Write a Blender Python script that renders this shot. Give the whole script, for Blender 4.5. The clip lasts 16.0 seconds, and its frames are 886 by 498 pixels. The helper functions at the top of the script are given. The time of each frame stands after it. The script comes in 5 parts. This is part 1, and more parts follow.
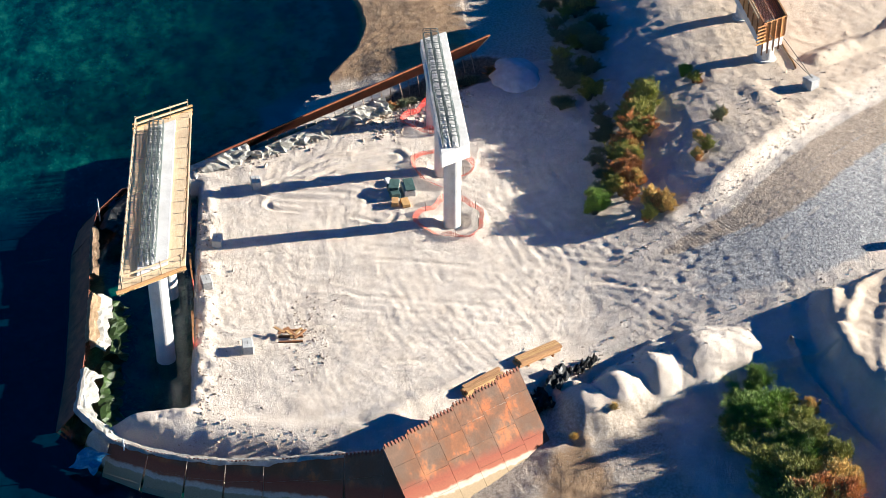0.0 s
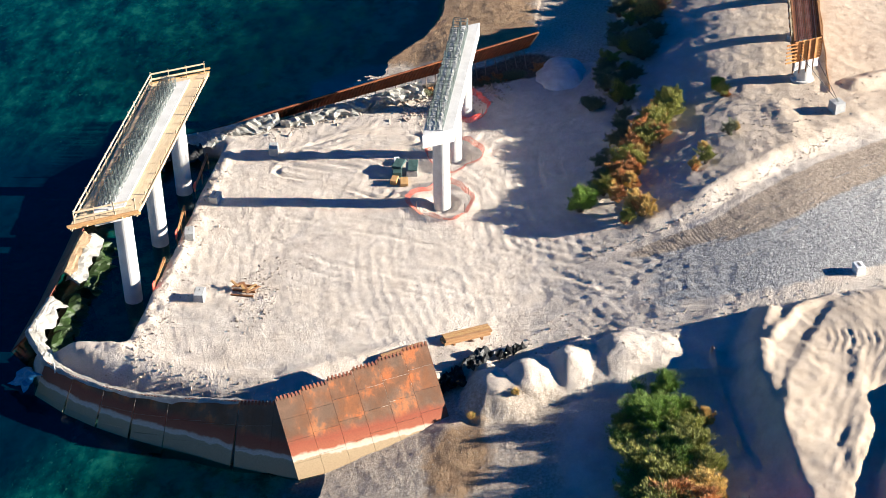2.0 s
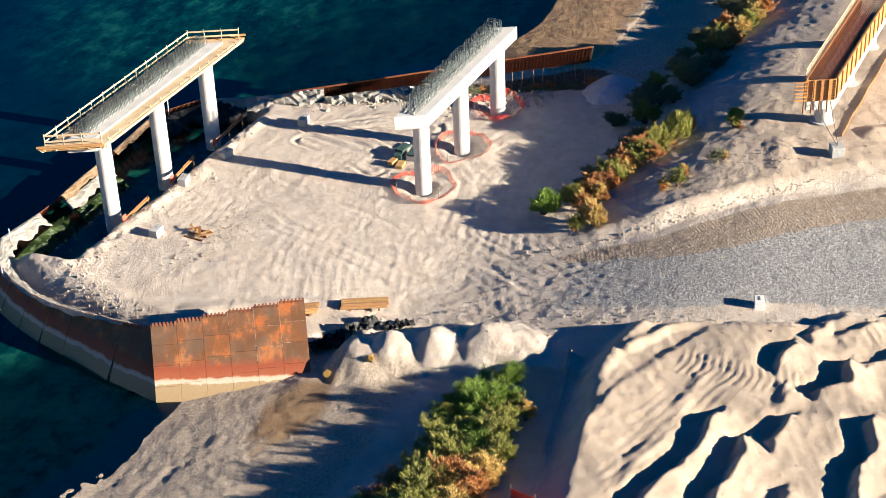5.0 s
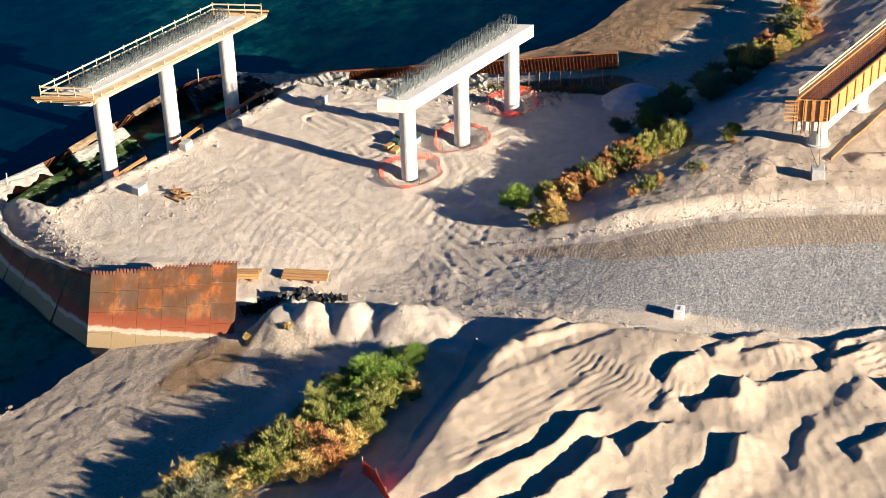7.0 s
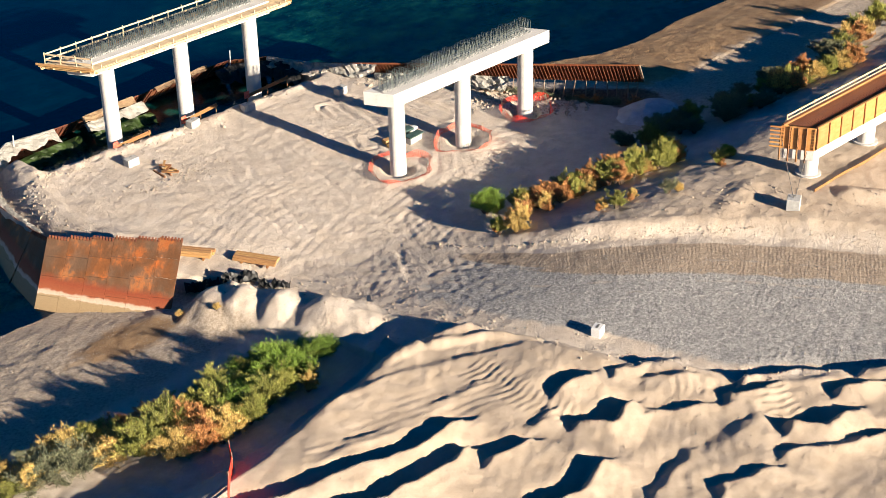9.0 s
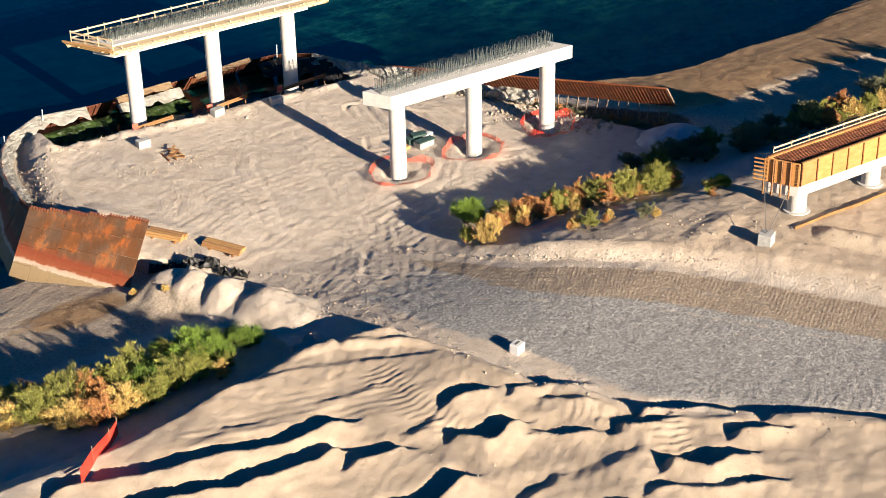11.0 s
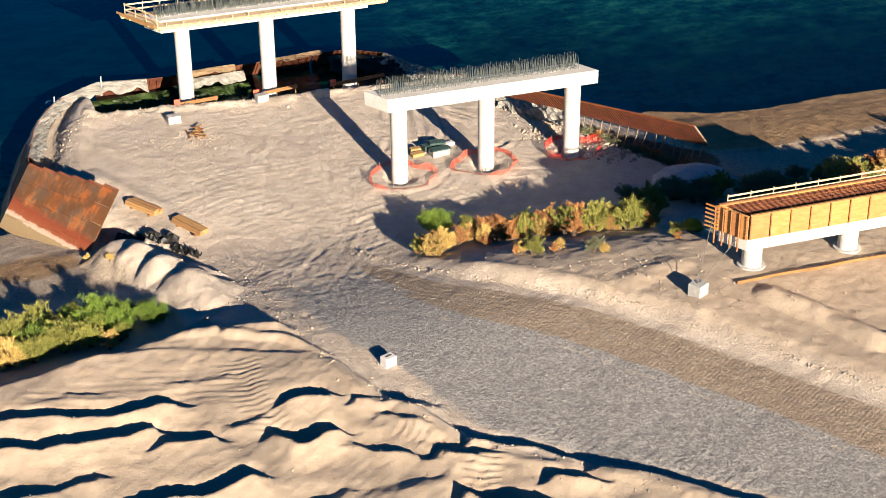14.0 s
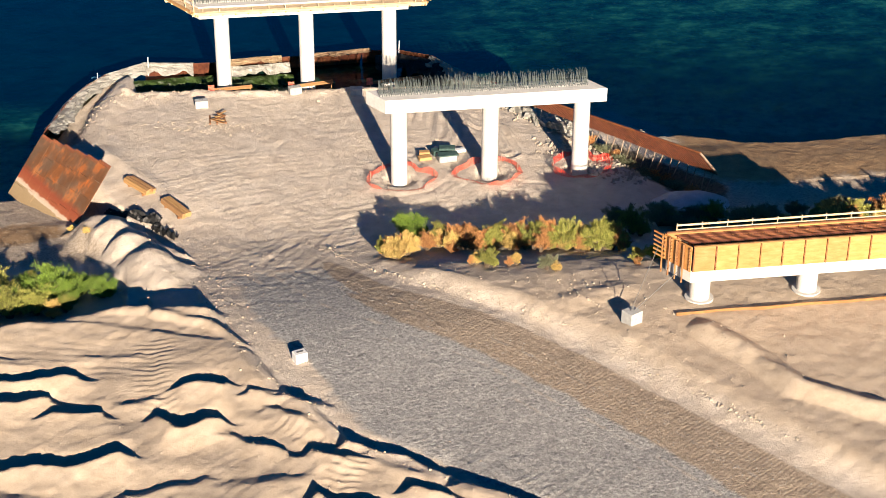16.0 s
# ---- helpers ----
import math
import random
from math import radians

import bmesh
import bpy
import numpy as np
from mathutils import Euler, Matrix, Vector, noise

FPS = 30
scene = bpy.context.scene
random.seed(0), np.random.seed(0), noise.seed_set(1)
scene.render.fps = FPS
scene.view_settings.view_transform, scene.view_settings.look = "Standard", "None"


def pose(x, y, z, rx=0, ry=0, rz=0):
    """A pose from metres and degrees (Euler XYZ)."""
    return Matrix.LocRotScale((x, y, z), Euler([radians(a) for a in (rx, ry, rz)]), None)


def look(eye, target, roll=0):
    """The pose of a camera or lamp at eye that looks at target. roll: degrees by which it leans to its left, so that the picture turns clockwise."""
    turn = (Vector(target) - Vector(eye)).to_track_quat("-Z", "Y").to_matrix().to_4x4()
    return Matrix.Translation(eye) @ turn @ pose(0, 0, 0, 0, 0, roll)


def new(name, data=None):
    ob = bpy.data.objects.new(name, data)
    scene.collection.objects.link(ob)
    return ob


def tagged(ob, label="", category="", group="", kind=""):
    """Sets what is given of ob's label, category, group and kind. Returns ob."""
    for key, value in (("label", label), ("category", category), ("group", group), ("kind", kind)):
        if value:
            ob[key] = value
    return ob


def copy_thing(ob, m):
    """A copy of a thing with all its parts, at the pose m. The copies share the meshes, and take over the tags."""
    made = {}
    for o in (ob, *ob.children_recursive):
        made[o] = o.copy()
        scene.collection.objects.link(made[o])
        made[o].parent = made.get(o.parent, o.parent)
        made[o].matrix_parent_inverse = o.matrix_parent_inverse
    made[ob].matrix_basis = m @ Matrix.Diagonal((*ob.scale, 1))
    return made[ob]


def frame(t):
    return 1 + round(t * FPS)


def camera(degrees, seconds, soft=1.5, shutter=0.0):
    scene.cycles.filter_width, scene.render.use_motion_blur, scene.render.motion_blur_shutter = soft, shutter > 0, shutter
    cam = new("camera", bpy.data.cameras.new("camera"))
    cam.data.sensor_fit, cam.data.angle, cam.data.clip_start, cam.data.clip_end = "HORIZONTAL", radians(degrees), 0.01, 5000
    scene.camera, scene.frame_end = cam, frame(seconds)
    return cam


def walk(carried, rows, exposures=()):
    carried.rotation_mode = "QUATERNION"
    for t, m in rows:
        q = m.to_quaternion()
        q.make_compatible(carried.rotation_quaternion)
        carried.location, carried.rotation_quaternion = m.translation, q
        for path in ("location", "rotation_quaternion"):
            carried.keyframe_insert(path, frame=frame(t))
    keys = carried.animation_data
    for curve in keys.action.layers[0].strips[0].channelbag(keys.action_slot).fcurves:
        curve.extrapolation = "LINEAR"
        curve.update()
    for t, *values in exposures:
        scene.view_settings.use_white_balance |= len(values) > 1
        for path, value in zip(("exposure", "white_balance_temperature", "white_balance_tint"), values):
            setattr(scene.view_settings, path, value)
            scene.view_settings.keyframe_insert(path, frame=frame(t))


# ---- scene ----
cam = camera(28.6, 16.0, soft=0.8)
PATH = [
    (0, (-122.967, 13.121, 83.285), (-121.333, 12.96, 82.143), 0.1),
    (0.5, (-124.934, 5.194, 83.175), (-123.289, 5.136, 82.039), -0.3),
    (1, (-126.287, -2.206, 82.566), (-124.635, -2.169, 81.439), -0.5),
    (1.5, (-126.717, -10.004, 83.444), (-125.076, -9.87, 82.308), -0.9),
    (2, (-127.619, -17.639, 82.498), (-125.978, -17.41, 81.378), -1.1),
    (2.5, (-127.805, -25.41, 82.384), (-126.174, -25.086, 81.272), -1.4),
    (3, (-127.534, -33.01, 81.708), (-125.916, -32.594, 80.609), -1.6),
    (5.5, (-120.145, -69.745, 78.107), (-118.658, -68.908, 77.064), -2.1),
    (6, (-117.762, -76.019, 77.226), (-116.309, -75.113, 76.193), -1.9),
    (6.5, (-114.434, -82.079, 76.579), (-113.022, -81.103, 75.551), -1.9),
    (7, (-110.633, -87.465, 75.727), (-109.262, -86.425, 74.707), -1.8),
    (7.5, (-106.283, -92.554, 75.178), (-104.959, -91.453, 74.16), -1.8),
    (8, (-102.312, -97.062, 74.581), (-101.031, -95.906, 73.569), -1.7),
    (8.5, (-97.836, -101.524, 74.087), (-96.605, -100.313, 73.078), -1.6),
    (9, (-93.251, -105.849, 73.755), (-92.073, -104.584, 72.75), -1.5),
    (11.5, (-68.081, -123.709, 70.9), (-67.196, -122.202, 69.927), -1.2),
    (12, (-62.756, -126.368, 70.682), (-61.935, -124.825, 69.711), -1.1),
    (12.5, (-57.534, -128.914, 70.402), (-56.777, -127.336, 69.435), -0.9),
    (13, (-51.962, -131.137, 70.066), (-51.271, -129.525, 69.104), -0.8),
    (13.5, (-46.697, -133.174, 69.901), (-46.07, -131.536, 68.941), -0.6),
    (14, (-40.905, -135.149, 69.703), (-40.349, -133.483, 68.747), -0.5),
    (14.5, (-35.148, -136.736, 69.508), (-34.662, -135.046, 68.555), -0.3),
    (15, (-29.366, -138.227, 69.434), (-28.951, -136.517, 68.483), -0.2),
    (15.5, (-23.716, -139.487, 69.309), (-23.37, -137.761, 68.36), 0.1),
    (16, (-17.83, -140.499, 69.434), (-17.557, -138.76, 68.485), 0.3),
]
walk(cam, [(t, look(eye, target, roll)) for t, eye, target, roll in PATH],
     [(0, 1.97, 5450, 6), (3, 1.87, 5650, 8), (5.5, 1.70, 6000, 8.5), (9, 1.55, 6250, 9.5), (12.5, 1.4, 6400, 10.5), (16, 1.42, 6450, 11.5)])

# ---- world, sun, exposure ----
SUN_EL, SUN_DIR = radians(17.0), Vector((0.095, -0.995, 0.306)).normalized()
world = bpy.data.worlds.new("world")
scene.world = world
world.use_nodes = True
wn = world.node_tree
sky = wn.nodes.new("ShaderNodeTexSky")
sky.sky_type, sky.sun_disc = "NISHITA", False
sky.sun_elevation, sky.sun_rotation = SUN_EL, math.atan2(SUN_DIR.x, SUN_DIR.y)
sky.air_density, sky.dust_density, sky.ozone_density = 1.0, 0.2, 4.0
wn.nodes["Background"].inputs["Strength"].default_value = 0.024
blue = wn.nodes.new("ShaderNodeHueSaturation")
blue.inputs["Hue"].default_value, blue.inputs["Saturation"].default_value = 0.513, 2.1
wn.links.new(sky.outputs[0], blue.inputs["Color"])
wn.links.new(blue.outputs[0], wn.nodes["Background"].inputs["Color"])
sun = new("sun", bpy.data.lights.new("sun", "SUN"))
sun.data.energy, sun.data.angle, sun.data.color = 5.0, radians(0.5), (1.0, 0.84, 0.65)
sun.matrix_world = look(SUN_DIR * 200, (0, 0, 0))

# ---- materials ----
def mat_nodes(name):
    m = bpy.data.materials.new(name)
    m.use_nodes = True
    nt = m.node_tree
    return m, nt, nt.nodes["Principled BSDF"]


def nd(nt, kind, attribute_name="", operation="", blend_type="", use_clamp=False):
    n = nt.nodes.new(kind)
    if attribute_name:
        n.attribute_name = attribute_name
    if operation:
        n.operation, n.use_clamp = operation, use_clamp
    if blend_type:
        n.data_type, n.blend_type = "RGBA", blend_type
    return n


def put(nt, sock, value):
    if isinstance(value, bpy.types.NodeSocket):
        nt.links.new(value, sock)
    else:
        sock.default_value = value


def noise_tex(nt, scale, detail=4.0, rough=0.6, coord=None, stretch=None):
    if coord is None:
        coord = nd(nt, "ShaderNodeTexCoord").outputs["Object"]
    if stretch:
        mp = nd(nt, "ShaderNodeMapping")
        mp.inputs["Scale"].default_value = stretch
        nt.links.new(coord, mp.inputs["Vector"])
        coord = mp.outputs[0]
    n = nd(nt, "ShaderNodeTexNoise")
    nt.links.new(coord, n.inputs["Vector"])
    n.inputs["Scale"].default_value, n.inputs["Detail"].default_value, n.inputs["Roughness"].default_value = scale, detail, rough
    return n.outputs["Fac"]


def ramp(nt, fac, stops):
    r = nd(nt, "ShaderNodeValToRGB")
    els = r.color_ramp.elements
    while len(els) < len(stops):
        els.new(0.5)
    for e, (p, c) in zip(els, stops):
        e.position, e.color = p, (*c, 1) if len(c) == 3 else c
    put(nt, r.inputs[0], fac)
    return r.outputs[0]


def mix(nt, fac, a, b, mode="MIX"):
    m = nd(nt, "ShaderNodeMix", blend_type=mode)
    put(nt, m.inputs[0], fac)
    for s, v in ((m.inputs[6], a), (m.inputs[7], b)):
        put(nt, s, (*v, 1) if isinstance(v, tuple) and len(v) == 3 else v)
    return m.outputs[2]


def calc(nt, op, a, b=0.0, clamp=False):
    m = nd(nt, "ShaderNodeMath", operation=op, use_clamp=clamp)
    put(nt, m.inputs[0], a)
    put(nt, m.inputs[1], b)
    return m.outputs[0]


def bump(nt, bsdf, height, strength=0.5, distance=0.05):
    b = nd(nt, "ShaderNodeBump")
    b.inputs["Strength"].default_value, b.inputs["Distance"].default_value = strength, distance
    nt.links.new(height, b.inputs["Height"])
    nt.links.new(b.outputs[0], bsdf.inputs["Normal"])


def rough_mat(name, stops, scale=3.0, roughness=0.85, fine=25.0, strength=0.4, distance=0.02, metallic=0.0, stretch=None, vary=0.0):
    """A weathered surface: coarse blotches times fine grain, with fine relief."""
    m, nt, b = mat_nodes(name)
    co = ramp(nt, noise_tex(nt, scale, 5, 0.62, stretch=stretch), stops)
    grain = noise_tex(nt, fine, 3, 0.7, stretch=stretch)
    co = mix(nt, 0.55, co, ramp(nt, grain, [(0.3, (0.45, 0.45, 0.45)), (0.7, (1, 1, 1))]), "MULTIPLY")
    if vary:
        rnd = nd(nt, "ShaderNodeObjectInfo").outputs["Random"]
        hsv = nd(nt, "ShaderNodeHueSaturation")
        put(nt, hsv.inputs["Color"], co)
        put(nt, hsv.inputs["Value"], calc(nt, "ADD", calc(nt, "MULTIPLY", rnd, vary), 1 - vary / 2))
        put(nt, hsv.inputs["Hue"], calc(nt, "ADD", calc(nt, "MULTIPLY", rnd, vary * 0.05), 0.5 - vary * 0.025))
        co = hsv.outputs[0]
    put(nt, b.inputs["Base Color"], co)
    b.inputs["Roughness"].default_value, b.inputs["Metallic"].default_value = roughness, metallic
    bump(nt, b, grain, strength, distance)
    return m


CONCRETE = rough_mat("concrete", [(0.3, (0.58, 0.56, 0.52)), (0.6, (0.70, 0.68, 0.64)), (0.8, (0.76, 0.74, 0.70))], 0.8, 0.85, 12, 0.25)
CONCRETE_ROUGH = rough_mat("concrete_rough", [(0.3, (0.44, 0.43, 0.40)), (0.7, (0.70, 0.68, 0.64))], 2.0, 0.9, 14, 0.5)
BLOCK = rough_mat("block_concrete", [(0.3, (0.34, 0.34, 0.33)), (0.7, (0.58, 0.58, 0.55))], 2.0, 0.9, 14, 0.4, vary=0.3)
TIMBER = rough_mat("timber", [(0.3, (0.38, 0.20, 0.07)), (0.7, (0.56, 0.34, 0.14))], 1.5, 0.75, 20, 0.3, stretch=(1, 6, 6), vary=0.35)
TIMBER_PALE = rough_mat("timber_pale", [(0.3, (0.58, 0.42, 0.24)), (0.7, (0.76, 0.60, 0.38))], 1.5, 0.75, 20, 0.3, stretch=(1, 6, 6), vary=0.3)
PLYWOOD = rough_mat("plywood", [(0.3, (0.48, 0.20, 0.050)), (0.55, (0.57, 0.27, 0.085)), (0.8, (0.65, 0.35, 0.14))], 1.1, 0.6, 18, 0.15, stretch=(1, 1, 4), vary=0.25)
WOOD_DARK = rough_mat("wood_dark", [(0.3, (0.20, 0.09, 0.03)), (0.7, (0.36, 0.17, 0.06))], 1.5, 0.7, 20, 0.3, vary=0.3)
REBAR = rough_mat("rebar", [(0.3, (0.10, 0.13, 0.125)), (0.7, (0.24, 0.27, 0.25))], 3.0, 0.6, 30, 0.3, metallic=0.4)
RUST_DARK = rough_mat("rust_dark", [(0.3, (0.10, 0.03, 0.015)), (0.55, (0.22, 0.07, 0.03)), (0.8, (0.34, 0.12, 0.05))], 1.2, 0.8, 15, 0.4, vary=0.3)
RUST_WALL = rough_mat("rust_wall", [(0.3, (0.15, 0.042, 0.016)), (0.55, (0.28, 0.08, 0.025)), (0.8, (0.42, 0.14, 0.042))], 1.2, 0.8, 15, 0.4, vary=0.25)
STEEL_STRUT = rough_mat("steel_strut", [(0.3, (0.18, 0.12, 0.08)), (0.7, (0.40, 0.31, 0.23))], 2.0, 0.7, 15, 0.4)
CABLE = rough_mat("cable", [(0.3, (0.08, 0.08, 0.08)), (0.7, (0.2, 0.19, 0.17))], 4, 0.6, 30, 0.2)
NET = rough_mat("orange_net", [(0.3, (0.80, 0.10, 0.05)), (0.7, (0.88, 0.22, 0.14))], 2.0, 0.7, 12, 0.2)
NET_RED = rough_mat("red_net", [(0.3, (0.80, 0.03, 0.015)), (0.7, (0.88, 0.08, 0.04))], 2.0, 0.7, 12, 0.2)
FABRIC = rough_mat("pale_fabric", [(0.3, (0.44, 0.42, 0.36)), (0.55, (0.66, 0.64, 0.58)), (0.8, (0.74, 0.72, 0.66))], 0.9, 0.7, 8, 0.4, distance=0.05)
FABRIC_GREEN = rough_mat("algae_fabric", [(0.3, (0.02, 0.03, 0.01)), (0.5, (0.05, 0.09, 0.02)), (0.75, (0.11, 0.19, 0.04))], 0.5, 0.5, 5, 0.5, distance=0.06)
TARP_DARK = rough_mat("dark_sheet", [(0.3, (0.012, 0.013, 0.014)), (0.7, (0.06, 0.06, 0.06))], 1.5, 0.45, 8, 0.5)
TARP_BLUE = rough_mat("blue_tarp", [(0.3, (0.05, 0.30, 0.55)), (0.7, (0.16, 0.45, 0.68))], 2, 0.5, 9, 0.3)
BAG = rough_mat("sandbag", [(0.3, (0.40, 0.27, 0.15)), (0.7, (0.58, 0.42, 0.26))], 2, 0.9, 15, 0.5, vary=0.3)
CRATE_GREEN = rough_mat("crate_green", [(0.3, (0.02, 0.055, 0.05)), (0.7, (0.07, 0.13, 0.115))], 2, 0.7, 15, 0.3)
ROCK = rough_mat("rubble_stone", [(0.3, (0.34, 0.28, 0.21)), (0.7, (0.52, 0.44, 0.35))], 1.2, 0.95, 10, 0.5)
GRAVEL_PALE = rough_mat("pale_gravel", [(0.3, (0.52, 0.49, 0.45)), (0.7, (0.72, 0.69, 0.64))], 1.2, 0.95, 14, 0.6)
ROCK_GREY = rough_mat("grey_stone", [(0.3, (0.16, 0.16, 0.155)), (0.7, (0.40, 0.39, 0.375))], 1.2, 0.95, 10, 0.5)
WHITE_PAINT = rough_mat("white_paint", [(0.3, (0.72, 0.72, 0.70)), (0.7, (0.82, 0.82, 0.80))], 2, 0.6, 15, 0.2)
BARK = rough_mat("bark", [(0.3, (0.10, 0.07, 0.05)), (0.7, (0.22, 0.16, 0.11))], 3, 0.9, 20, 0.5)


def leaf_mat(name, low, high):
    m, nt, b = mat_nodes(name)
    isl = nd(nt, "ShaderNodeNewGeometry").outputs["Random Per Island"]
    rnd = nd(nt, "ShaderNodeObjectInfo").outputs["Random"]
    f = calc(nt, "ADD", calc(nt, "MULTIPLY", isl, 0.75), calc(nt, "MULTIPLY", rnd, 0.25))
    put(nt, b.inputs["Base Color"], ramp(nt, f, [(0.05, tuple(0.6 * v for v in low)), (0.5, tuple(0.5 * (v + w) for v, w in zip(low, high))), (0.95, tuple(1.15 * v for v in high))]))
    b.inputs["Roughness"].default_value = 0.75
    return m


LEAF = {"green": leaf_mat("leaf_green", (0.035, 0.085, 0.012), (0.24, 0.36, 0.04)),
        "olive": leaf_mat("leaf_olive", (0.075, 0.085, 0.018), (0.42, 0.42, 0.09)),
        "straw": leaf_mat("leaf_straw", (0.20, 0.13, 0.035), (0.82, 0.60, 0.20)),
        "russet": leaf_mat("leaf_russet", (0.18, 0.08, 0.03), (0.68, 0.34, 0.12)),
        "grey": leaf_mat("leaf_grey", (0.05, 0.06, 0.035), (0.26, 0.27, 0.15))}

# steel cofferdam plate: rust above, then red, lime and tan bands left by the river
PLATE, nt, b = mat_nodes("plate_rust")
geo = nd(nt, "ShaderNodeNewGeometry")
zz = nd(nt, "ShaderNodeSeparateXYZ")
nt.links.new(geo.outputs["Position"], zz.inputs[0])
wob = noise_tex(nt, 0.9, 4, 0.6, geo.outputs["Position"])
h = calc(nt, "ADD", zz.outputs["Z"], calc(nt, "MULTIPLY", calc(nt, "SUBTRACT", wob, 0.5), 0.55))
rnd = nd(nt, "ShaderNodeObjectInfo").outputs["Random"]
tile = ramp(nt, rnd, [(0.0, (0.17, 0.072, 0.026)), (0.4, (0.21, 0.085, 0.028)), (0.8, (0.25, 0.088, 0.022)), (1.0, (0.19, 0.09, 0.04))])
drab = ramp(nt, noise_tex(nt, 0.45, 4, 0.6, geo.outputs["Position"]), [(0.42, (0, 0, 0)), (0.58, (0.75, 0.75, 0.75))])
tile = mix(nt, drab, tile, (0.17, 0.105, 0.062))
blot = ramp(nt, noise_tex(nt, 0.5, 6, 0.66, geo.outputs["Position"], (1.3, 1.3, 0.6)), [(0.44, (0.78, 0.76, 0.74)), (0.54, (1.05, 1.0, 1.0)), (0.62, (2.3, 1.55, 0.9))])
upper = mix(nt, 0.9, tile, blot, "MULTIPLY")
bands = ramp(nt, calc(nt, "MULTIPLY", calc(nt, "ADD", h, 2.0), 0.25),
             [(0.10, (0.33, 0.23, 0.12)), (0.34, (0.36, 0.26, 0.14)), (0.36, (0.62, 0.48, 0.36)), (0.41, (0.60, 0.42, 0.30)), (0.44, (0.32, 0.09, 0.035)), (0.58, (0.27, 0.06, 0.022))])
fade = ramp(nt, calc(nt, "MULTIPLY", calc(nt, "ADD", h, 2.0), 0.25), [(0.58, (0, 0, 0)), (0.70, (1, 1, 1))])
grain = noise_tex(nt, 9, 4, 0.7, geo.outputs["Position"])
co = mix(nt, fade, bands, upper)
co = mix(nt, 0.5, co, ramp(nt, grain, [(0.3, (0.5, 0.5, 0.5)), (0.7, (1.1, 1.1, 1.1))]), "MULTIPLY")
put(nt, b.inputs["Base Color"], co)
b.inputs["Roughness"].default_value = 0.75
bump(nt, b, grain, 0.3, 0.02)

# ground: zones are stored on the sheet
GROUND, nt, b = mat_nodes("ground_sand")
att = {k: nd(nt, "ShaderNodeAttribute", attribute_name=k).outputs["Fac"] for k in ("gravel", "brown", "beach", "bed", "dune", "litter", "mud", "roadu")}
pos = nd(nt, "ShaderNodeNewGeometry").outputs["Position"]
n_big, n_mid, n_fine, n_grit = (noise_tex(nt, s, 5, r, pos) for s, r in ((0.09, 0.6), (0.7, 0.65), (4.0, 0.7), (14.0, 0.7)))
sand = ramp(nt, n_mid, [(0.28, (0.50, 0.42, 0.335)), (0.5, (0.62, 0.535, 0.44)), (0.72, (0.70, 0.62, 0.53))])
sand = mix(nt, att["dune"], sand, ramp(nt, n_mid, [(0.3, (0.44, 0.35, 0.255)), (0.7, (0.57, 0.47, 0.36))]))
gravel = ramp(nt, n_fine, [(0.30, (0.19, 0.187, 0.182)), (0.5, (0.36, 0.352, 0.34)), (0.70, (0.62, 0.61, 0.585))])
brown = ramp(nt, n_fine, [(0.3, (0.26, 0.20, 0.145)), (0.7, (0.53, 0.43, 0.325))])
pebble = ramp(nt, n_fine, [(0.3, (0.30, 0.245, 0.185)), (0.5, (0.48, 0.40, 0.31)), (0.72, (0.66, 0.57, 0.46))])
bed = ramp(nt, n_mid, [(0.40, (0.08, 0.10, 0.05)), (0.47, (0.34, 0.28, 0.15)), (0.60, (0.62, 0.50, 0.30))])
# brush litter, its dark tone also painting in the shade below the rusty wall
litter_shade = ramp(nt, n_fine, [(0.35, (0.06, 0.05, 0.035)), (0.7, (0.24, 0.19, 0.13))])


def soft(a, wide=0.5):
    """A zone's mask with a ragged edge."""
    v = calc(nt, "ADD", a, calc(nt, "MULTIPLY", calc(nt, "SUBTRACT", n_mid, 0.5), wide))
    return ramp(nt, v, [(0.35, (0, 0, 0)), (0.65, (1, 1, 1))])


grit_patch = ramp(nt, noise_tex(nt, 0.22, 5, 0.7, pos), [(0.45, (0, 0, 0)), (0.66, (0.45, 0.45, 0.45))])
sand = mix(nt, mix(nt, att["dune"], grit_patch, (0, 0, 0)), sand, ramp(nt, n_fine, [(0.32, (0.30, 0.27, 0.235)), (0.5, (0.50, 0.455, 0.40)), (0.68, (0.68, 0.63, 0.57))]))
co = mix(nt, soft(att["gravel"], 0.9), sand, gravel)
co = mix(nt, soft(att["brown"], 0.8), co, brown)
co = mix(nt, soft(att["beach"], 0.8), co, pebble)
co = mix(nt, soft(att["mud"], 0.9), co, ramp(nt, n_mid, [(0.3, (0.22, 0.13, 0.065)), (0.7, (0.42, 0.28, 0.15))]))
co = mix(nt, soft(att["litter"], 0.9), co, litter_shade)
co = mix(nt, soft(att["bed"], 0.4), co, bed)
co = mix(nt, 0.5, co, ramp(nt, n_grit, [(0.32, (0.42, 0.41, 0.40)), (0.56, (1.05, 1.05, 1.05))]), "MULTIPLY")
co = mix(nt, 0.45, co, ramp(nt, n_big, [(0.3, (0.80, 0.80, 0.80)), (0.65, (1.05, 1.03, 1.0))]), "MULTIPLY")
put(nt, b.inputs["Base Color"], co)
b.inputs["Roughness"].default_value = 0.95
wash = calc(nt, "MULTIPLY", calc(nt, "MULTIPLY", calc(nt, "SINE", calc(nt, "MULTIPLY", att["roadu"], 20.0)), att["brown"]), 0.03)
hgt = calc(nt, "ADD", calc(nt, "MULTIPLY", n_fine, calc(nt, "ADD", 0.36, calc(nt, "MULTIPLY", att["gravel"], 0.35))), calc(nt, "MULTIPLY", n_grit, 0.28))
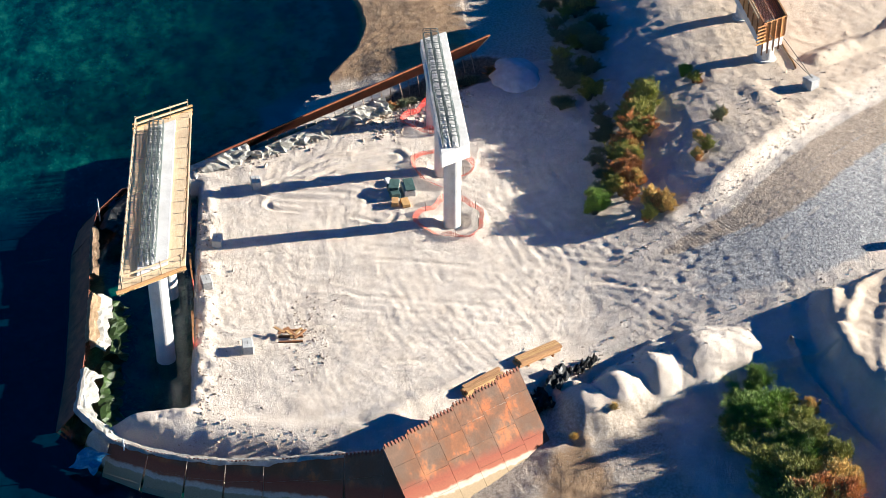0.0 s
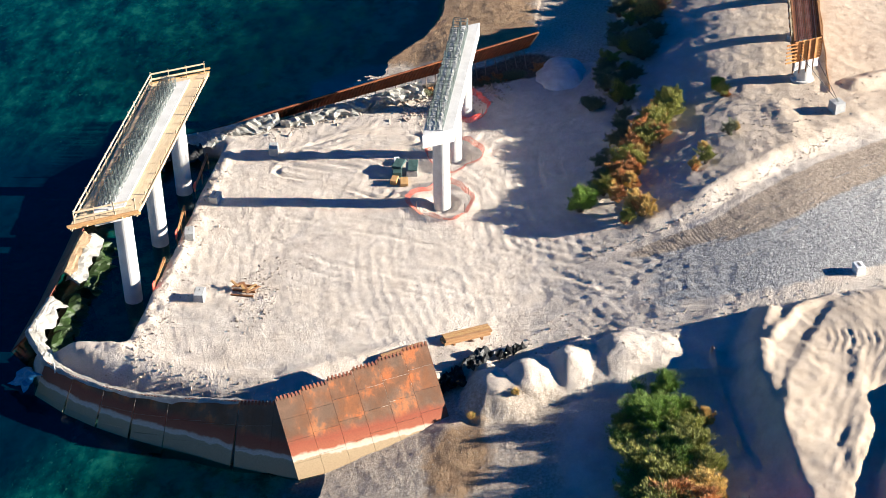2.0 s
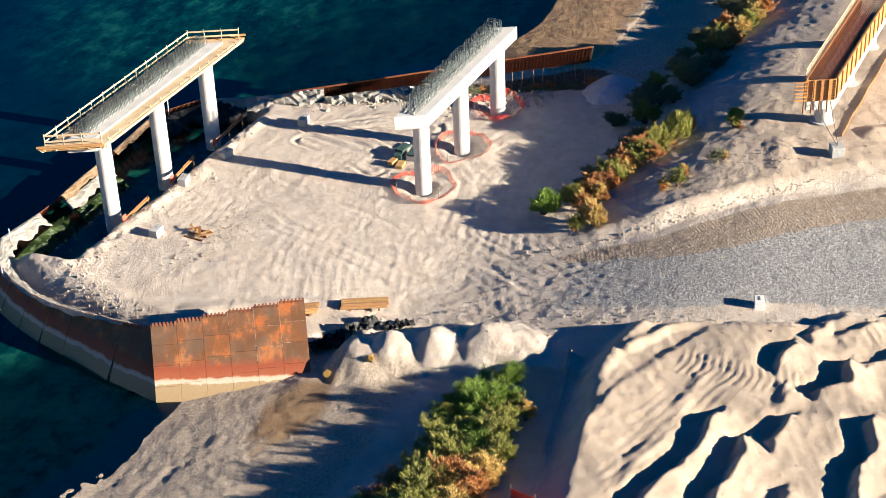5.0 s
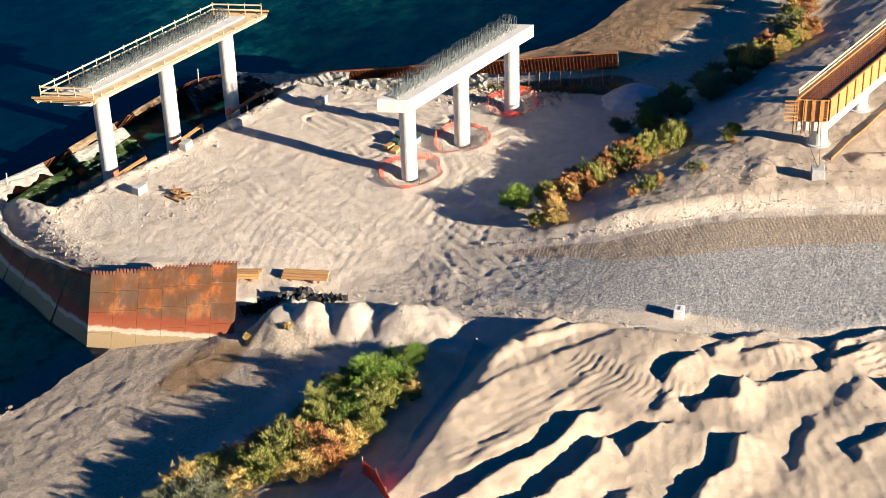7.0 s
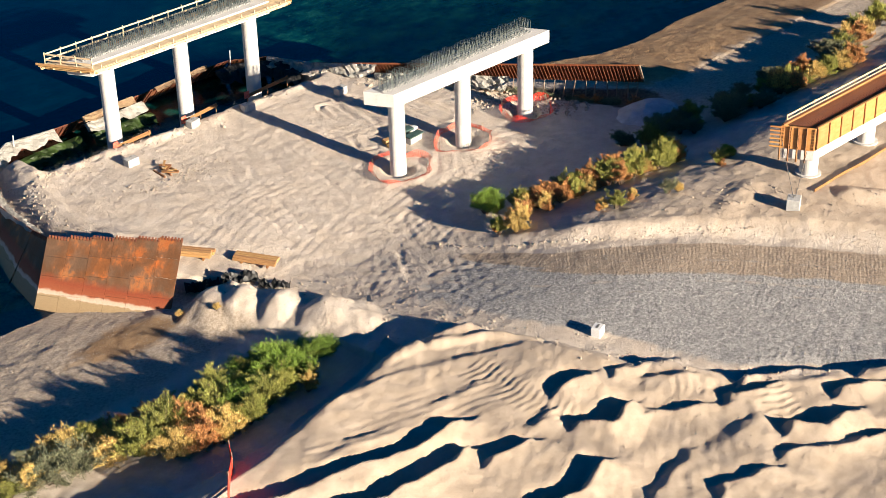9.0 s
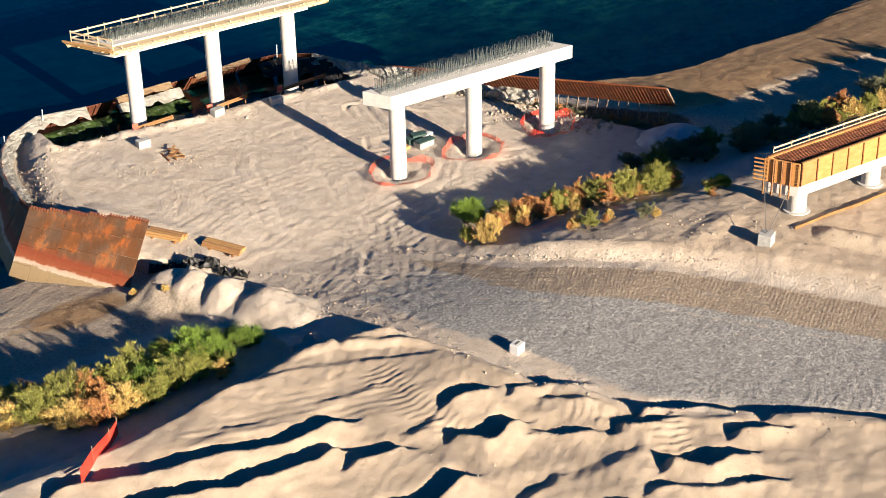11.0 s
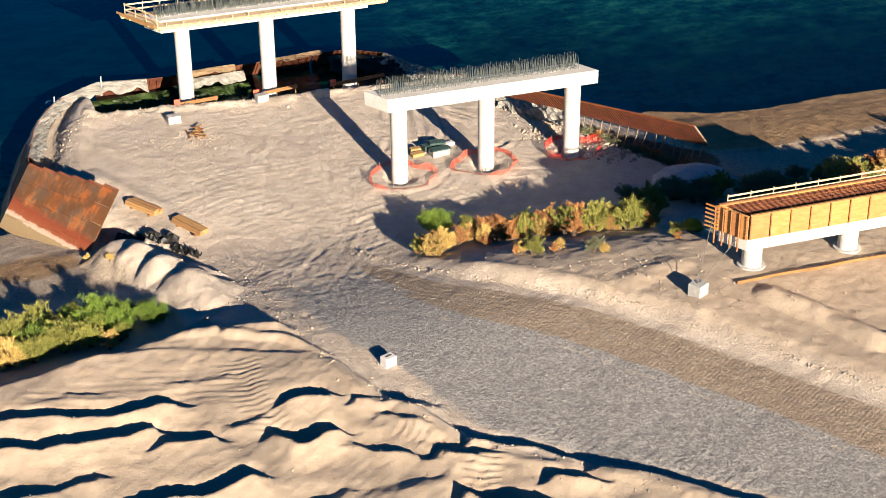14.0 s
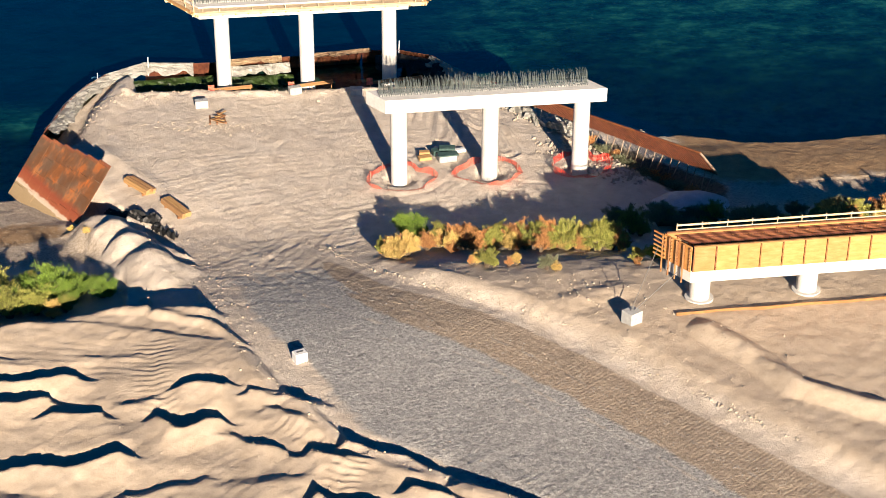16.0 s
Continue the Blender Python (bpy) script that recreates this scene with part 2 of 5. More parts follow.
bump(nt, b, calc(nt, "ADD", calc(nt, "MULTIPLY", hgt, calc(nt, "SUBTRACT", 1.0, calc(nt, "MULTIPLY", att["dune"], 0.6))), wash), 0.9, 0.36)

# river: tinted clear water over the bed, with a rippled gloss
WATER, nt, b = mat_nodes("river_water")
nt.nodes.remove(b)
pos = nd(nt, "ShaderNodeNewGeometry").outputs["Position"]
clear, gloss, fres, mx = (nd(nt, "ShaderNode" + k) for k in ("BsdfTransparent", "BsdfGlossy", "Fresnel", "MixShader"))
fres.inputs["IOR"].default_value = 1.33
att_d = nd(nt, "ShaderNodeAttribute", attribute_name="depth").outputs["Fac"]
tint = ramp(nt, att_d, [(0.0, (0.99, 0.98, 0.95)), (0.12, (0.90, 0.90, 0.78)), (0.24, (0.62, 0.72, 0.55)), (0.45, (0.25, 0.50, 0.43)), (1.0, (0.05, 0.20, 0.25))])
put(nt, clear.inputs["Color"], tint)
# light scattered back by the water itself, over weedy beds, plus painted sparkle
body = nd(nt, "ShaderNodeBsdfDiffuse")
weeds = noise_tex(nt, 0.28, 7, 0.68, pos, (1, 1.6, 1))
spark = noise_tex(nt, 2.0, 6, 0.8, pos, (1, 1.6, 1))
teal = ramp(nt, weeds, [(0.38, (0.0, 0.014, 0.018)), (0.52, (0.002, 0.048, 0.046)), (0.66, (0.014, 0.115, 0.085))])
# sparkle on the water, painted into the colour as pale flecks
teal = mix(nt, ramp(nt, spark, [(0.58, (0, 0, 0)), (0.68, (0.55, 0.55, 0.55))]), teal, (0.07, 0.26, 0.20))
deep = ramp(nt, weeds, [(0.35, (0.0, 0.006, 0.014)), (0.7, (0.0, 0.016, 0.030))])
put(nt, body.inputs["Color"], mix(nt, ramp(nt, att_d, [(0.45, (0, 0, 0)), (0.9, (1, 1, 1))]), teal, deep))
thru = nd(nt, "ShaderNodeMixShader")
put(nt, thru.inputs[0], ramp(nt, att_d, [(0.0, (0, 0, 0)), (0.15, (0.10, 0.10, 0.10)), (0.42, (0.72, 0.72, 0.72)), (0.8, (0.92, 0.92, 0.92))]))
nt.links.new(clear.outputs[0], thru.inputs[1])
nt.links.new(body.outputs[0], thru.inputs[2])
put(nt, gloss.inputs["Color"], (0.9, 0.95, 1.0, 1))
gloss.inputs["Roughness"].default_value = 0.08
rip = calc(nt, "ADD", noise_tex(nt, 1.6, 4, 0.6, pos, (1, 2.2, 1)), noise_tex(nt, 0.35, 3, 0.5, pos))
bp = nd(nt, "ShaderNodeBump")
bp.inputs["Strength"].default_value, bp.inputs["Distance"].default_value = 0.25, 0.08
nt.links.new(rip, bp.inputs["Height"])
nt.links.new(bp.outputs[0], gloss.inputs["Normal"])
nt.links.new(bp.outputs[0], fres.inputs["Normal"])
nt.links.new(fres.outputs[0], mx.inputs[0])
nt.links.new(thru.outputs[0], mx.inputs[1])
nt.links.new(gloss.outputs[0], mx.inputs[2])
nt.links.new(mx.outputs[0], nt.nodes["Material Output"].inputs["Surface"])


# ---- mesh helpers ----
def part(name, bm, material, parent=None, label="", smooth=False):
    """Links a bmesh as one mesh object, under a thing or a part where one is given."""
    me = bpy.data.meshes.new(name)
    bm.normal_update()
    bm.to_mesh(me)
    bm.free()
    if smooth:
        me.polygons.foreach_set("use_smooth", [True] * len(me.polygons))
    me.materials.append(material)
    ob = new(name, me)
    ob.parent = parent
    if label:
        tagged(ob, label)
    return ob


def shared(name, ob, m, parent):
    """One more piece on the mesh of ob, at the pose m."""
    o = new(name, ob.data)
    o.parent = parent
    o.matrix_basis = m
    return o


def thing(name, at, label, category, group="", rz=0.0):
    e = new(name)
    e.empty_display_size = 0.3
    e.matrix_basis = pose(*at, 0, 0, rz)
    return tagged(e, label, category, group)


def box(bm, c, s, m=None, bevel=0.0, skew=0.0):
    """A box at centre c with sides s; skew slides x by that much for each metre of y."""
    r = bmesh.ops.create_cube(bm, size=1.0)
    vs = r["verts"]
    for v in vs:
        v.co = Vector((v.co.x * s[0], v.co.y * s[1], v.co.z * s[2]))
        v.co.x += skew * v.co.y
        v.co += Vector(c)
    if bevel:
        es = list({e for v in vs for e in v.link_edges})
        out = bmesh.ops.bevel(bm, geom=es, offset=bevel, segments=1, affect="EDGES")
        vs = list({v for f in out["faces"] for v in f.verts} | {v for v in vs if v.is_valid})
    if m is not None:
        bmesh.ops.transform(bm, matrix=m, verts=vs)
    return vs


def beam(bm, p, q, w, h):
    """A squared bar from p to q, w wide and h high."""
    p, q = Vector(p), Vector(q)
    d = q - p
    up = Vector((0, 0, 1)) if abs(d.normalized().z) < 0.95 else Vector((1, 0, 0))
    side = d.cross(up).normalized()
    up = side.cross(d).normalized()
    vs = [bm.verts.new(e + side * (w / 2 * a) + up * (h / 2 * c)) for e in (p, q) for a, c in ((-1, -1), (1, -1), (1, 1), (-1, 1))]
    for f in ((3, 2, 1, 0), (4, 5, 6, 7), (0, 1, 5, 4), (1, 2, 6, 5), (2, 3, 7, 6), (3, 0, 4, 7)):
        bm.faces.new([vs[i] for i in f])
    return vs


def tube(bm, pts, r, seg=6):
    """A round bar along a line of points."""
    rings = []
    pts = [Vector(p) for p in pts]
    for i, p in enumerate(pts):
        d = (pts[min(i + 1, len(pts) - 1)] - pts[max(i - 1, 0)]).normalized()
        up = Vector((0, 0, 1)) if abs(d.z) < 0.9 else Vector((1, 0, 0))
        a = d.cross(up).normalized()
        c = a.cross(d)
        rr = r[i] if isinstance(r, (list, tuple)) else r
        rings.append([bm.verts.new(p + (a * math.cos(t) + c * math.sin(t)) * rr) for t in (2 * math.pi * k / seg for k in range(seg))])
    for u, v in zip(rings, rings[1:]):
        for k in range(seg):
            bm.faces.new((u[k], u[(k + 1) % seg], v[(k + 1) % seg], v[k]))
    bm.faces.new(rings[0][::-1])
    bm.faces.new(rings[-1])


def sheet(bm, rows):
    """A skin over rows of points."""
    grid = [[bm.verts.new(p) for p in row] for row in rows]
    for u, v in zip(grid, grid[1:]):
        for k in range(len(u) - 1):
            bm.faces.new((u[k], u[k + 1], v[k + 1], v[k]))


# ---- ground ----
def ss(a, b, x):
    t = np.clip((x - a) / (b - a), 0, 1)
    return t * t * (3 - 2 * t)


def vnoise(x, y, seed=0):
    x, y = np.asarray(x, float), np.asarray(y, float)
    xi, yi = np.floor(x).astype(np.int64), np.floor(y).astype(np.int64)
    fx, fy = x - xi, y - yi
    fx, fy = fx * fx * (3 - 2 * fx), fy * fy * (3 - 2 * fy)

    def hsh(i, j):
        n = (i * 374761393 + j * 668265263 + seed * 974711) & 0xFFFFFFFF
        n = ((n ^ (n >> 13)) * 1274126177) & 0xFFFFFFFF
        return ((n ^ (n >> 16)) & 0xFFFF) / 65535.0
    a, c = hsh(xi, yi), hsh(xi + 1, yi)
    d, e = hsh(xi, yi + 1), hsh(xi + 1, yi + 1)
    return (a + (c - a) * fx) * (1 - fy) + (d + (e - d) * fx) * fy - 0.5


def fbm(x, y, size, octaves=3, seed=0):
    return sum(vnoise(x / size * 2 ** k + 17 * k, y / size * 2 ** k - 9 * k, seed + k) / 2 ** k for k in range(octaves))


def to_line(x, y, pts):
    """Distance to a line of points, and the length passed at the nearest place."""
    best, along, run = np.full(np.shape(x), 1e9), np.zeros(np.shape(x)), 0.0
    for p, q in zip(pts, pts[1:]):
        dx, dy = q[0] - p[0], q[1] - p[1]
        t = np.clip(((x - p[0]) * dx + (y - p[1]) * dy) / (dx * dx + dy * dy), 0, 1)
        d = np.hypot(x - p[0] - t * dx, y - p[1] - t * dy)
        near = d < best
        best, along = np.where(near, d, best), np.where(near, run + t * math.hypot(dx, dy), along)
        run += math.hypot(dx, dy)
    return best, along


def inside(x, y, pts):
    odd = np.zeros(np.shape(x), bool)
    for (ax, ay), (bx, by) in zip(pts, pts[1:] + pts[:1]):
        cross = ((ay > y) != (by > y)) & (x < (bx - ax) * (y - ay) / (by - ay + 1e-12) + ax)
        odd ^= cross
    return odd


WATER_Z = -1.6
# top line of the cofferdam, from the lit plates round the river side to the east end
DAM_TOP = [(-25.2, -1.95, 4.2), (-31.7, 8.3, 2.9), (-31.0, 14.6, 1.6), (-29.6, 21.6, 0.9), (-26.6, 28.2, 0.6), (-22.6, 30.3, 0.35),
           (-16.0, 30.2, 0.3), (-8.0, 30.4, 0.4), (0.3, 30.8, 0.5), (4.0, 30.5, 0.5), (7.5, 28.6, 0.4), (10.4, 24.0, 0.1), (16.8, 12.0, 1.6), (23.1, 0.0, 3.2), (26.3, -6.1, 3.95)]
ROAD_L = [(-17.5, -22.0), (-16.3, -28.5), (-12.3, -39.4), (-7.5, -47.0), (1.0, -53.6), (14.0, -66.0), (30.0, -84.0)]
ROAD_R = [(-8.0, -9.0), (-6.4, -16.0), (-3.4, -22.5), (3.0, -29.0), (7.0, -33.5), (14.5, -43.9), (19.5, -51.5), (30.0, -66.0), (46.0, -84.0)]
MOUNDS = [(-26.1, -6.8, 2.5, 1.9), (-24.1, -10.0, 2.4, 1.75), (-22.7, -13.4, 2.7, 1.75), (-21.5, -16.8, 2.6, 1.35)]
HEAPS = [(-34.0, -51.0, 5.0, 0.9), (-40.0, -44.5, 4.0, 0.7), (-11.4, -41.4, 1.6, 0.4), (-14.5, -50.5, 3.0, 0.4)]
RIDGES = [([(-15.2, -33.5), (-12.8, -40), (-9.5, -45)], 0.5, 0.22), ([(-21.5, -27.6), (-17.6, -29.6), (-15.4, -32.5)], 0.5, 0.3),
          ([(18.0, -36.2), (20.6, -40.6), (22.2, -44.6), (27, -48)], 1.0, 0.8), ([(-1.0, -22.6), (5.1, -28.9), (8.3, -33.6), (15.2, -43.4), (20.6, -51.4)], 0.8, 0.16), ([(9.4, -30.5), (13.5, -29.0)], 1.1, 0.2),
          ([(-17.5, -27.4), (-21.5, -26.4), (-25.5, -26.0)], 1.0, 0.4)]
# crests of the dozed sand, west to east: a long lit back to the south, a steep lee to the north
CRESTS = [([(-46, -32.6), (-37, -35.0), (-32, -36.1), (-27.0, -36.3)], 0.95, 3.0), ([(-48, -36.4), (-37.4, -38.5), (-32, -39.2), (-28.8, -38.8)], 1.15, 2.6), ([(-28.8, -40.9), (-25.2, -41.4)], 0.85, 2.4),
          ([(-33.5, -47.8), (-29.2, -46.7), (-27.2, -47.3), (-24.0, -46.3)], 1.15, 3.2), ([(-21.5, -42.0), (-20.3, -43.5), (-17.5, -43.1)], 1.3, 3.0), ([(-19.8, -38.6), (-17.0, -38.7)], 0.9, 2.4),
          ([(-16.8, -44.5), (-13.2, -47.6)], 0.55, 2.0), ([(-15.4, -40.0), (-10.6, -40.7)], 0.5, 1.4), ([(-14.3, -41.7), (-12.0, -43.7)], 0.45, 1.4), ([(-11.6, -47.1), (-9.6, -48.5)], 0.9, 2.4),
          ([(-24.0, -39.9), (-21.9, -39.6)], 0.35, 1.6), ([(-9.2, -46.4), (-6.6, -47.6), (-3.4, -50.2)], 1.05, 2.4), ([(-2.6, -51.9), (0.0, -53.7), (2.2, -56.2), (7, -62)], 1.0, 2.4),
          ([(-5.9, -52.2), (-3.4, -53.6)], 0.85, 2.2), ([(-12.0, -52.5), (-10.3, -54.1), (-7.3, -54.4)], 1.1, 3.0), ([(-9.5, -56.6), (-7.8, -57.7)], 0.9, 2.4), ([(-14.6, -54.0), (-9.9, -56.8)], 0.55, 2.0),
          ([(-37.5, -29.2), (-31.1, -28.4), (-26, -28.9), (-22.2, -30.4), (-17.4, -32.2)], 0.18, 2.0), ([(-23.6, -50.5), (-18.6, -49.2)], 0.35, 2.2), ([(-20.5, -53.6), (-16.4, -54.8)], 0.5, 2.4),
          ([(-38.5, -43.6), (-33.4, -42.9)], 0.5, 2.4), ([(-36.4, -32.6), (-32.0, -32.9)], 0.18, 1.2), ([(-26.4, -33.2), (-23.0, -33.7)], 0.2, 1.2)]
# crawler tracks pressed into the sand: bars across a strip
TREADS = [([(-21.6, -31.6), (-21.9, -36.5), (-21.4, -41.0)], 1.3, 0.10), ([(-9.0, -47.6), (-10.8, -52.2)], 1.2, 0.15), ([(-13.8, -43.2), (-10.6, -46.6)], 0.8, 0.08), ([(1.5, -50.0), (6.5, -55.5)], 1.6, 0.07), ([(-4.5, -44.8), (-0.8, -49.6)], 0.5, 0.08), ([(-1.0, -41.2), (1.8, -42.8)], 0.5, 0.08)]
# wheel tracks: each a pair of ruts
TRACKS = [[(-11, -24), (-9.5, -12), (-5, 2), (-2.5, 13)], [(-13, -20), (-14.5, -4), (-11, 9), (-6, 17)], [(-9, -18), (-4.5, -8), (4, -4.5), (14, -5.5), (22, -7)], [(-12, -16), (-6, -5.5), (3, -3.5), (12, 6), (11, 14)],
          [(1.5, 6), (3.5, 10), (4.5, 15)], [(4.5, 5), (6.5, 9), (7.5, 14)], [(11, 4.5), (10.5, 10), (7, 15.5)], [(-10, -20), (-17, -9), (-19, 4), (-15, 12)], [(-14, -26), (-16, -14), (-17.5, -8)], [(10, -2.5), (16, -4), (21, -3)],
          [(-13, -30), (-11.5, -21), (-6, -13.5), (2, -9.5), (9, -8.5)], [(-15, -24), (-14, -15), (-9, -8.5), (-1, -6.5)]]


def shore_y(x):
    return np.interp(x, [-120, -60, -50, -42, -34, -20, 10, 24, 29, 34, 40, 55, 90, 160], [20, 8, 6.6, 4.4, 4.6, 8, 14, 13.6, 9.5, 7.2, 5.8, 6.2, 13, 30])


def ground(x, y):
    """Height of the ground, and its zones."""
    x, y = np.asarray(x, float), np.asarray(y, float)
    top2 = [(p[0], p[1]) for p in DAM_TOP]
    yard = top2 + [(24, -9), (0, -9), (-20, -7)]
    dam_d, _ = to_line(x, y, top2)
    ins = inside(x, y, yard)
    wob = fbm(x, y, 6, 3, 3) * 1.2
    # open ground: beach in the west, bank in the east, one slope up from the river
    below = y - shore_y(x) + 0.7 * wob
    west = np.interp(y, [-60, -30, -26.5, -22, -15, -8, -4.5, 4.4], [4.2, 4.2, 2.2, 1.3, 0.8, 0.2, -0.15, WATER_Z])
    slope = 3.4 * ss(5, 33, -y)
    east = np.where(y < -5, slope, np.interp(y, [-5, 0, 6, 10], [0.1, -0.4, -1.2, WATER_Z]))
    wmask = ss(-21, -27.5, x + wob * 0.5)
    land = west * wmask + east * (1 - wmask)
    chan = ss(0, 1, (16 + 0.9 * np.maximum(y - 26, 0) - x - 1.5 * fbm(x, y, 9, 2, 15)) / (4.5 + 1.8 * np.maximum(y - 26, 0))) * ss(7, 20, below - 0.6 * np.maximum(-28 - x, 0))
    bedz = WATER_Z - np.minimum(np.where(x < 0, 0.045, 0.05) * np.maximum(below, 0), 1.6) - 2.6 * chan - 2.6 * ss(28, 75, below)
    z = np.where(below > 0, bedz, np.maximum(land, WATER_Z + 0.02 * -below))
    # the working pad inside the cofferdam
    pad = 0.1 + 0.75 * ss(-6, -20, x) * ss(-8, 2, y) - 0.25 * ss(8, 16, y) * ss(-2, 10, x)
    pad = np.where(y < -5, np.maximum(pad * ss(-16, -5, y), slope), pad)
    sd = np.where(ins, -dam_d, dam_d)
    sd = np.where((y < -5) & (x > -24) & (x < 27), -5.0, sd)
    keep = 1 - ss(-0.6, 1.6, sd)
    z = z * (1 - keep) + pad * keep
    # trough and rubble bank along the inner side of the west wall
    z -= keep * 1.3 * ss(3.4, 1.2, dam_d + 0.4 * wob) * ss(-18, -22, x) * ss(9.5, 13, y)
    z += keep * 0.3 * np.exp(-((dam_d - 4.4) / 0.9) ** 2) * ss(-18, -22, x)
    # pit round the columns in the river
    px, py = np.maximum(np.maximum(-23.0 - x, x - 8.5), 0), np.maximum(np.maximum(22.6 + wob * 0.25 - y, y - 31), 0)
    pit = np.hypot(px, py)
    z = z - ss(0.9, -0.05, pit - 0.02) * (z + 3.2) * (ins | (y > 24))
    lip = np.exp(-((pit - 1.6) / 0.7) ** 2) * ins
    z += 0.16 * lip * (1 + 2 * fbm(x, y, 1.6, 2, 5))
    # trench with brush along the inner side of the east wall
    tr, _ = to_line(x, y, [(13.5, 20.5), (19.0, 9.5), (24.0, -0.5), (26.8, -5.5)])
    z -= 1.0 * ss(2.6, 0.5, tr) * ss(-8, -4, y)
    # raised ground: the dunes, and the yard by the far bent
    dl, al = to_line(x, y, ROAD_L)
    dr, ar = to_line(x, y, ROAD_R)
    road_poly = ROAD_L + ROAD_R[::-1]
    on_road = inside(x, y, road_poly)
    road_in = np.where(on_road, np.minimum(dl, dr), -np.minimum(dl, dr))
    left = inside(x, y, [(-17.5, -22), (-26, -24.0), (-33, -25.5), (-41, -29.0), (-60, -33), (-200, -60), (-200, -300), (60, -300), (60, -120)] + ROAD_L[::-1])
    edge_d, _ = to_line(x, y, [(-17.0, -25.5), (-20.5, -24.6), (-25, -24.4), (-32.5, -26.0), (-41, -29.0), (-60, -33), (-200, -60)])
    dune = np.where(left, ss(0, 2.6, np.minimum(edge_d, dl * 1.4) + wob * 0.4) * np.where(x > -22, ss(-23.0, -28.0, y), 1), 0)
    z = z * (1 - dune) + (4.1 + 0.5 * fbm(x, y, 9, 3, 21)) * dune
    right = inside(x, y, [(-6.0, -11.0), (40, -11), (200, -11), (200, -300), (100, -150)] + ROAD_R[::-1])
    yard3 = np.where(right, ss(0.2, 2.6, np.minimum(dr, 8) + wob * 0.3) * ss(-15, -31, y + wob), 0)
    z = z + yard3 * (4.25 - z) * 0.95
    # heaps, ridges, mounds
    for hx, hy, r, a in HEAPS:
        dx, dy = (x - hx) / r, (y - hy) / r
        k = np.sqrt(dx * dx * 0.8 + np.where(dy > 0, dy * 2.6, dy * 0.5) ** 2) * (1 + 0.22 * fbm(x, y, 2.6, 3, int(-hx)))
        z += a * np.clip(1.2 - k, 0, 1.2) ** 0.9
    for hx, hy, r, a in MOUNDS:
        dx, dy = (x - hx) / r, (y - hy) / r
        k = np.sqrt(dx * dx + np.where(dy > 0, dy * 1.5, dy * 0.7) ** 2) * (1 + 0.22 * fbm(x, y, 1.9, 3, int(-hx)))
        k = np.clip(k, 0, 1.4) / 1.4
        z += a * (1 - k * k) ** 1.35 * (1 + 0.08 * fbm(x, y, 0.9, 2, 61))
    for line, wide, a in RIDGES:
        d, al2 = to_line(x, y, line)
        z += a * np.clip(1.25 - d / wide * 0.85, 0, 1.1) * (0.9 + 0.6 * fbm(x, y, 3.4, 3, int(a * 50)))
    for line, a, back in CRESTS:
        d, al2 = to_line(x, y, line)
        mid = np.interp(x, [p[0] for p in line], [p[1] for p in line])
        off = np.where(y > mid, d, -d) + 0.85 * fbm(x, y, 2.8, 3, int(10 * a) + int(-line[0][0]))
        off = np.where((x < line[0][0]) | (x > line[-1][0]), np.where(y > mid, np.abs(d), -np.abs(d)), off)
        ends = 1 - ss(-0.5, 1.8, np.maximum(line[0][0] - x, x - line[-1][0]) + 0.5 * wob)
        z += a * ends * np.where(off < 0, 0.62 * np.clip(1 + off / back, 0, 1) ** 1.6, np.where(off < 0.7, 0.62 - 1.0 * off / 0.7, -0.38 * (1 - ss(0.7, 2.6, off))))
    for line, wide, a in TREADS:
        d, al2 = to_line(x, y, line)
        z += a * ss(wide + 0.15, wide - 0.15, d + 0.3 * wob) * (np.abs(np.sin(5.2 * (al2 + 0.25 * d))) - 0.6)
    # wells round the column feet
    for cx in (0.2, 8.5, 16.9):
        d = np.hypot(x - cx, y - 0.2)
        z += -0.4 * ss(1.7, 1.1, d) + 0.09 * np.exp(-((d - 2.6) / 0.6) ** 2)
    # relief
    track = ss(0.0, 1.5, road_in)
    soft_sand = np.clip(dune + yard3 * 0.5, 0, 1)
    landm = ss(-0.3, 0.4, z - WATER_Z)
    z += landm * ((0.20 * fbm(x, y, 7, 3, 8) + 0.055 * fbm(x, y, 2.0, 3, 9)) * (1 - 0.6 * track) + 0.06 * fbm(x, y, 0.7, 2, 11) * (1 + 2.5 * lip - 0.35 * dune))
    z += dune * landm * (0.09 * (0.5 - 2 * np.abs(fbm(x, y, 3.2, 3, 81))) + 0.03 * (0.5 - 2 * np.abs(fbm(x, y, 1.1, 2, 82)))) + (1 - dune) * (1 - track) * landm * 0.04 * (0.5 - 2 * np.abs(fbm(x, y, 2.4, 3, 83))) * (0.6 + 1.6 * fbm(x, y, 12, 2, 84))
    clod = 0.5 - np.abs(fbm(x, y, 1.3, 2, 91)) * 2.4
    patch = np.clip(0.55 + 1.3 * fbm(x, y, 5.5, 3, 92), 0.05, 1.3)
    z += landm * (0.02 * clod * (1 - 0.75 * track) + 0.045 * fbm(x, y, 0.5, 2, 93) * (1 - 0.3 * track)) * patch
    graze = (0.75 * (y + 34) + 0.22 * (x + 30)) + 0.5 * fbm(x, y, 5, 2, 95)
    z += 0.03 * np.clip(1 + 2 * fbm(x, y, 4, 2, 96), 0, 2) * np.sin(10.5 * graze) * dune * ss(-39, -35, x) * ss(-20.5, -23, x) * ss(-36.6, -35.2, y) * ss(-30.4, -31.8, y)
    # wheel ruts that sweep from the road across the pad, and dozer lines on the sand
    sweep = np.sin(7.0 * (np.hypot(x + 2, y + 34) + 0.5 * fbm(x, y, 4, 2, 31))) * ss(0.0, 0.5, fbm(x, y, 5, 2, 32) + 0.2)
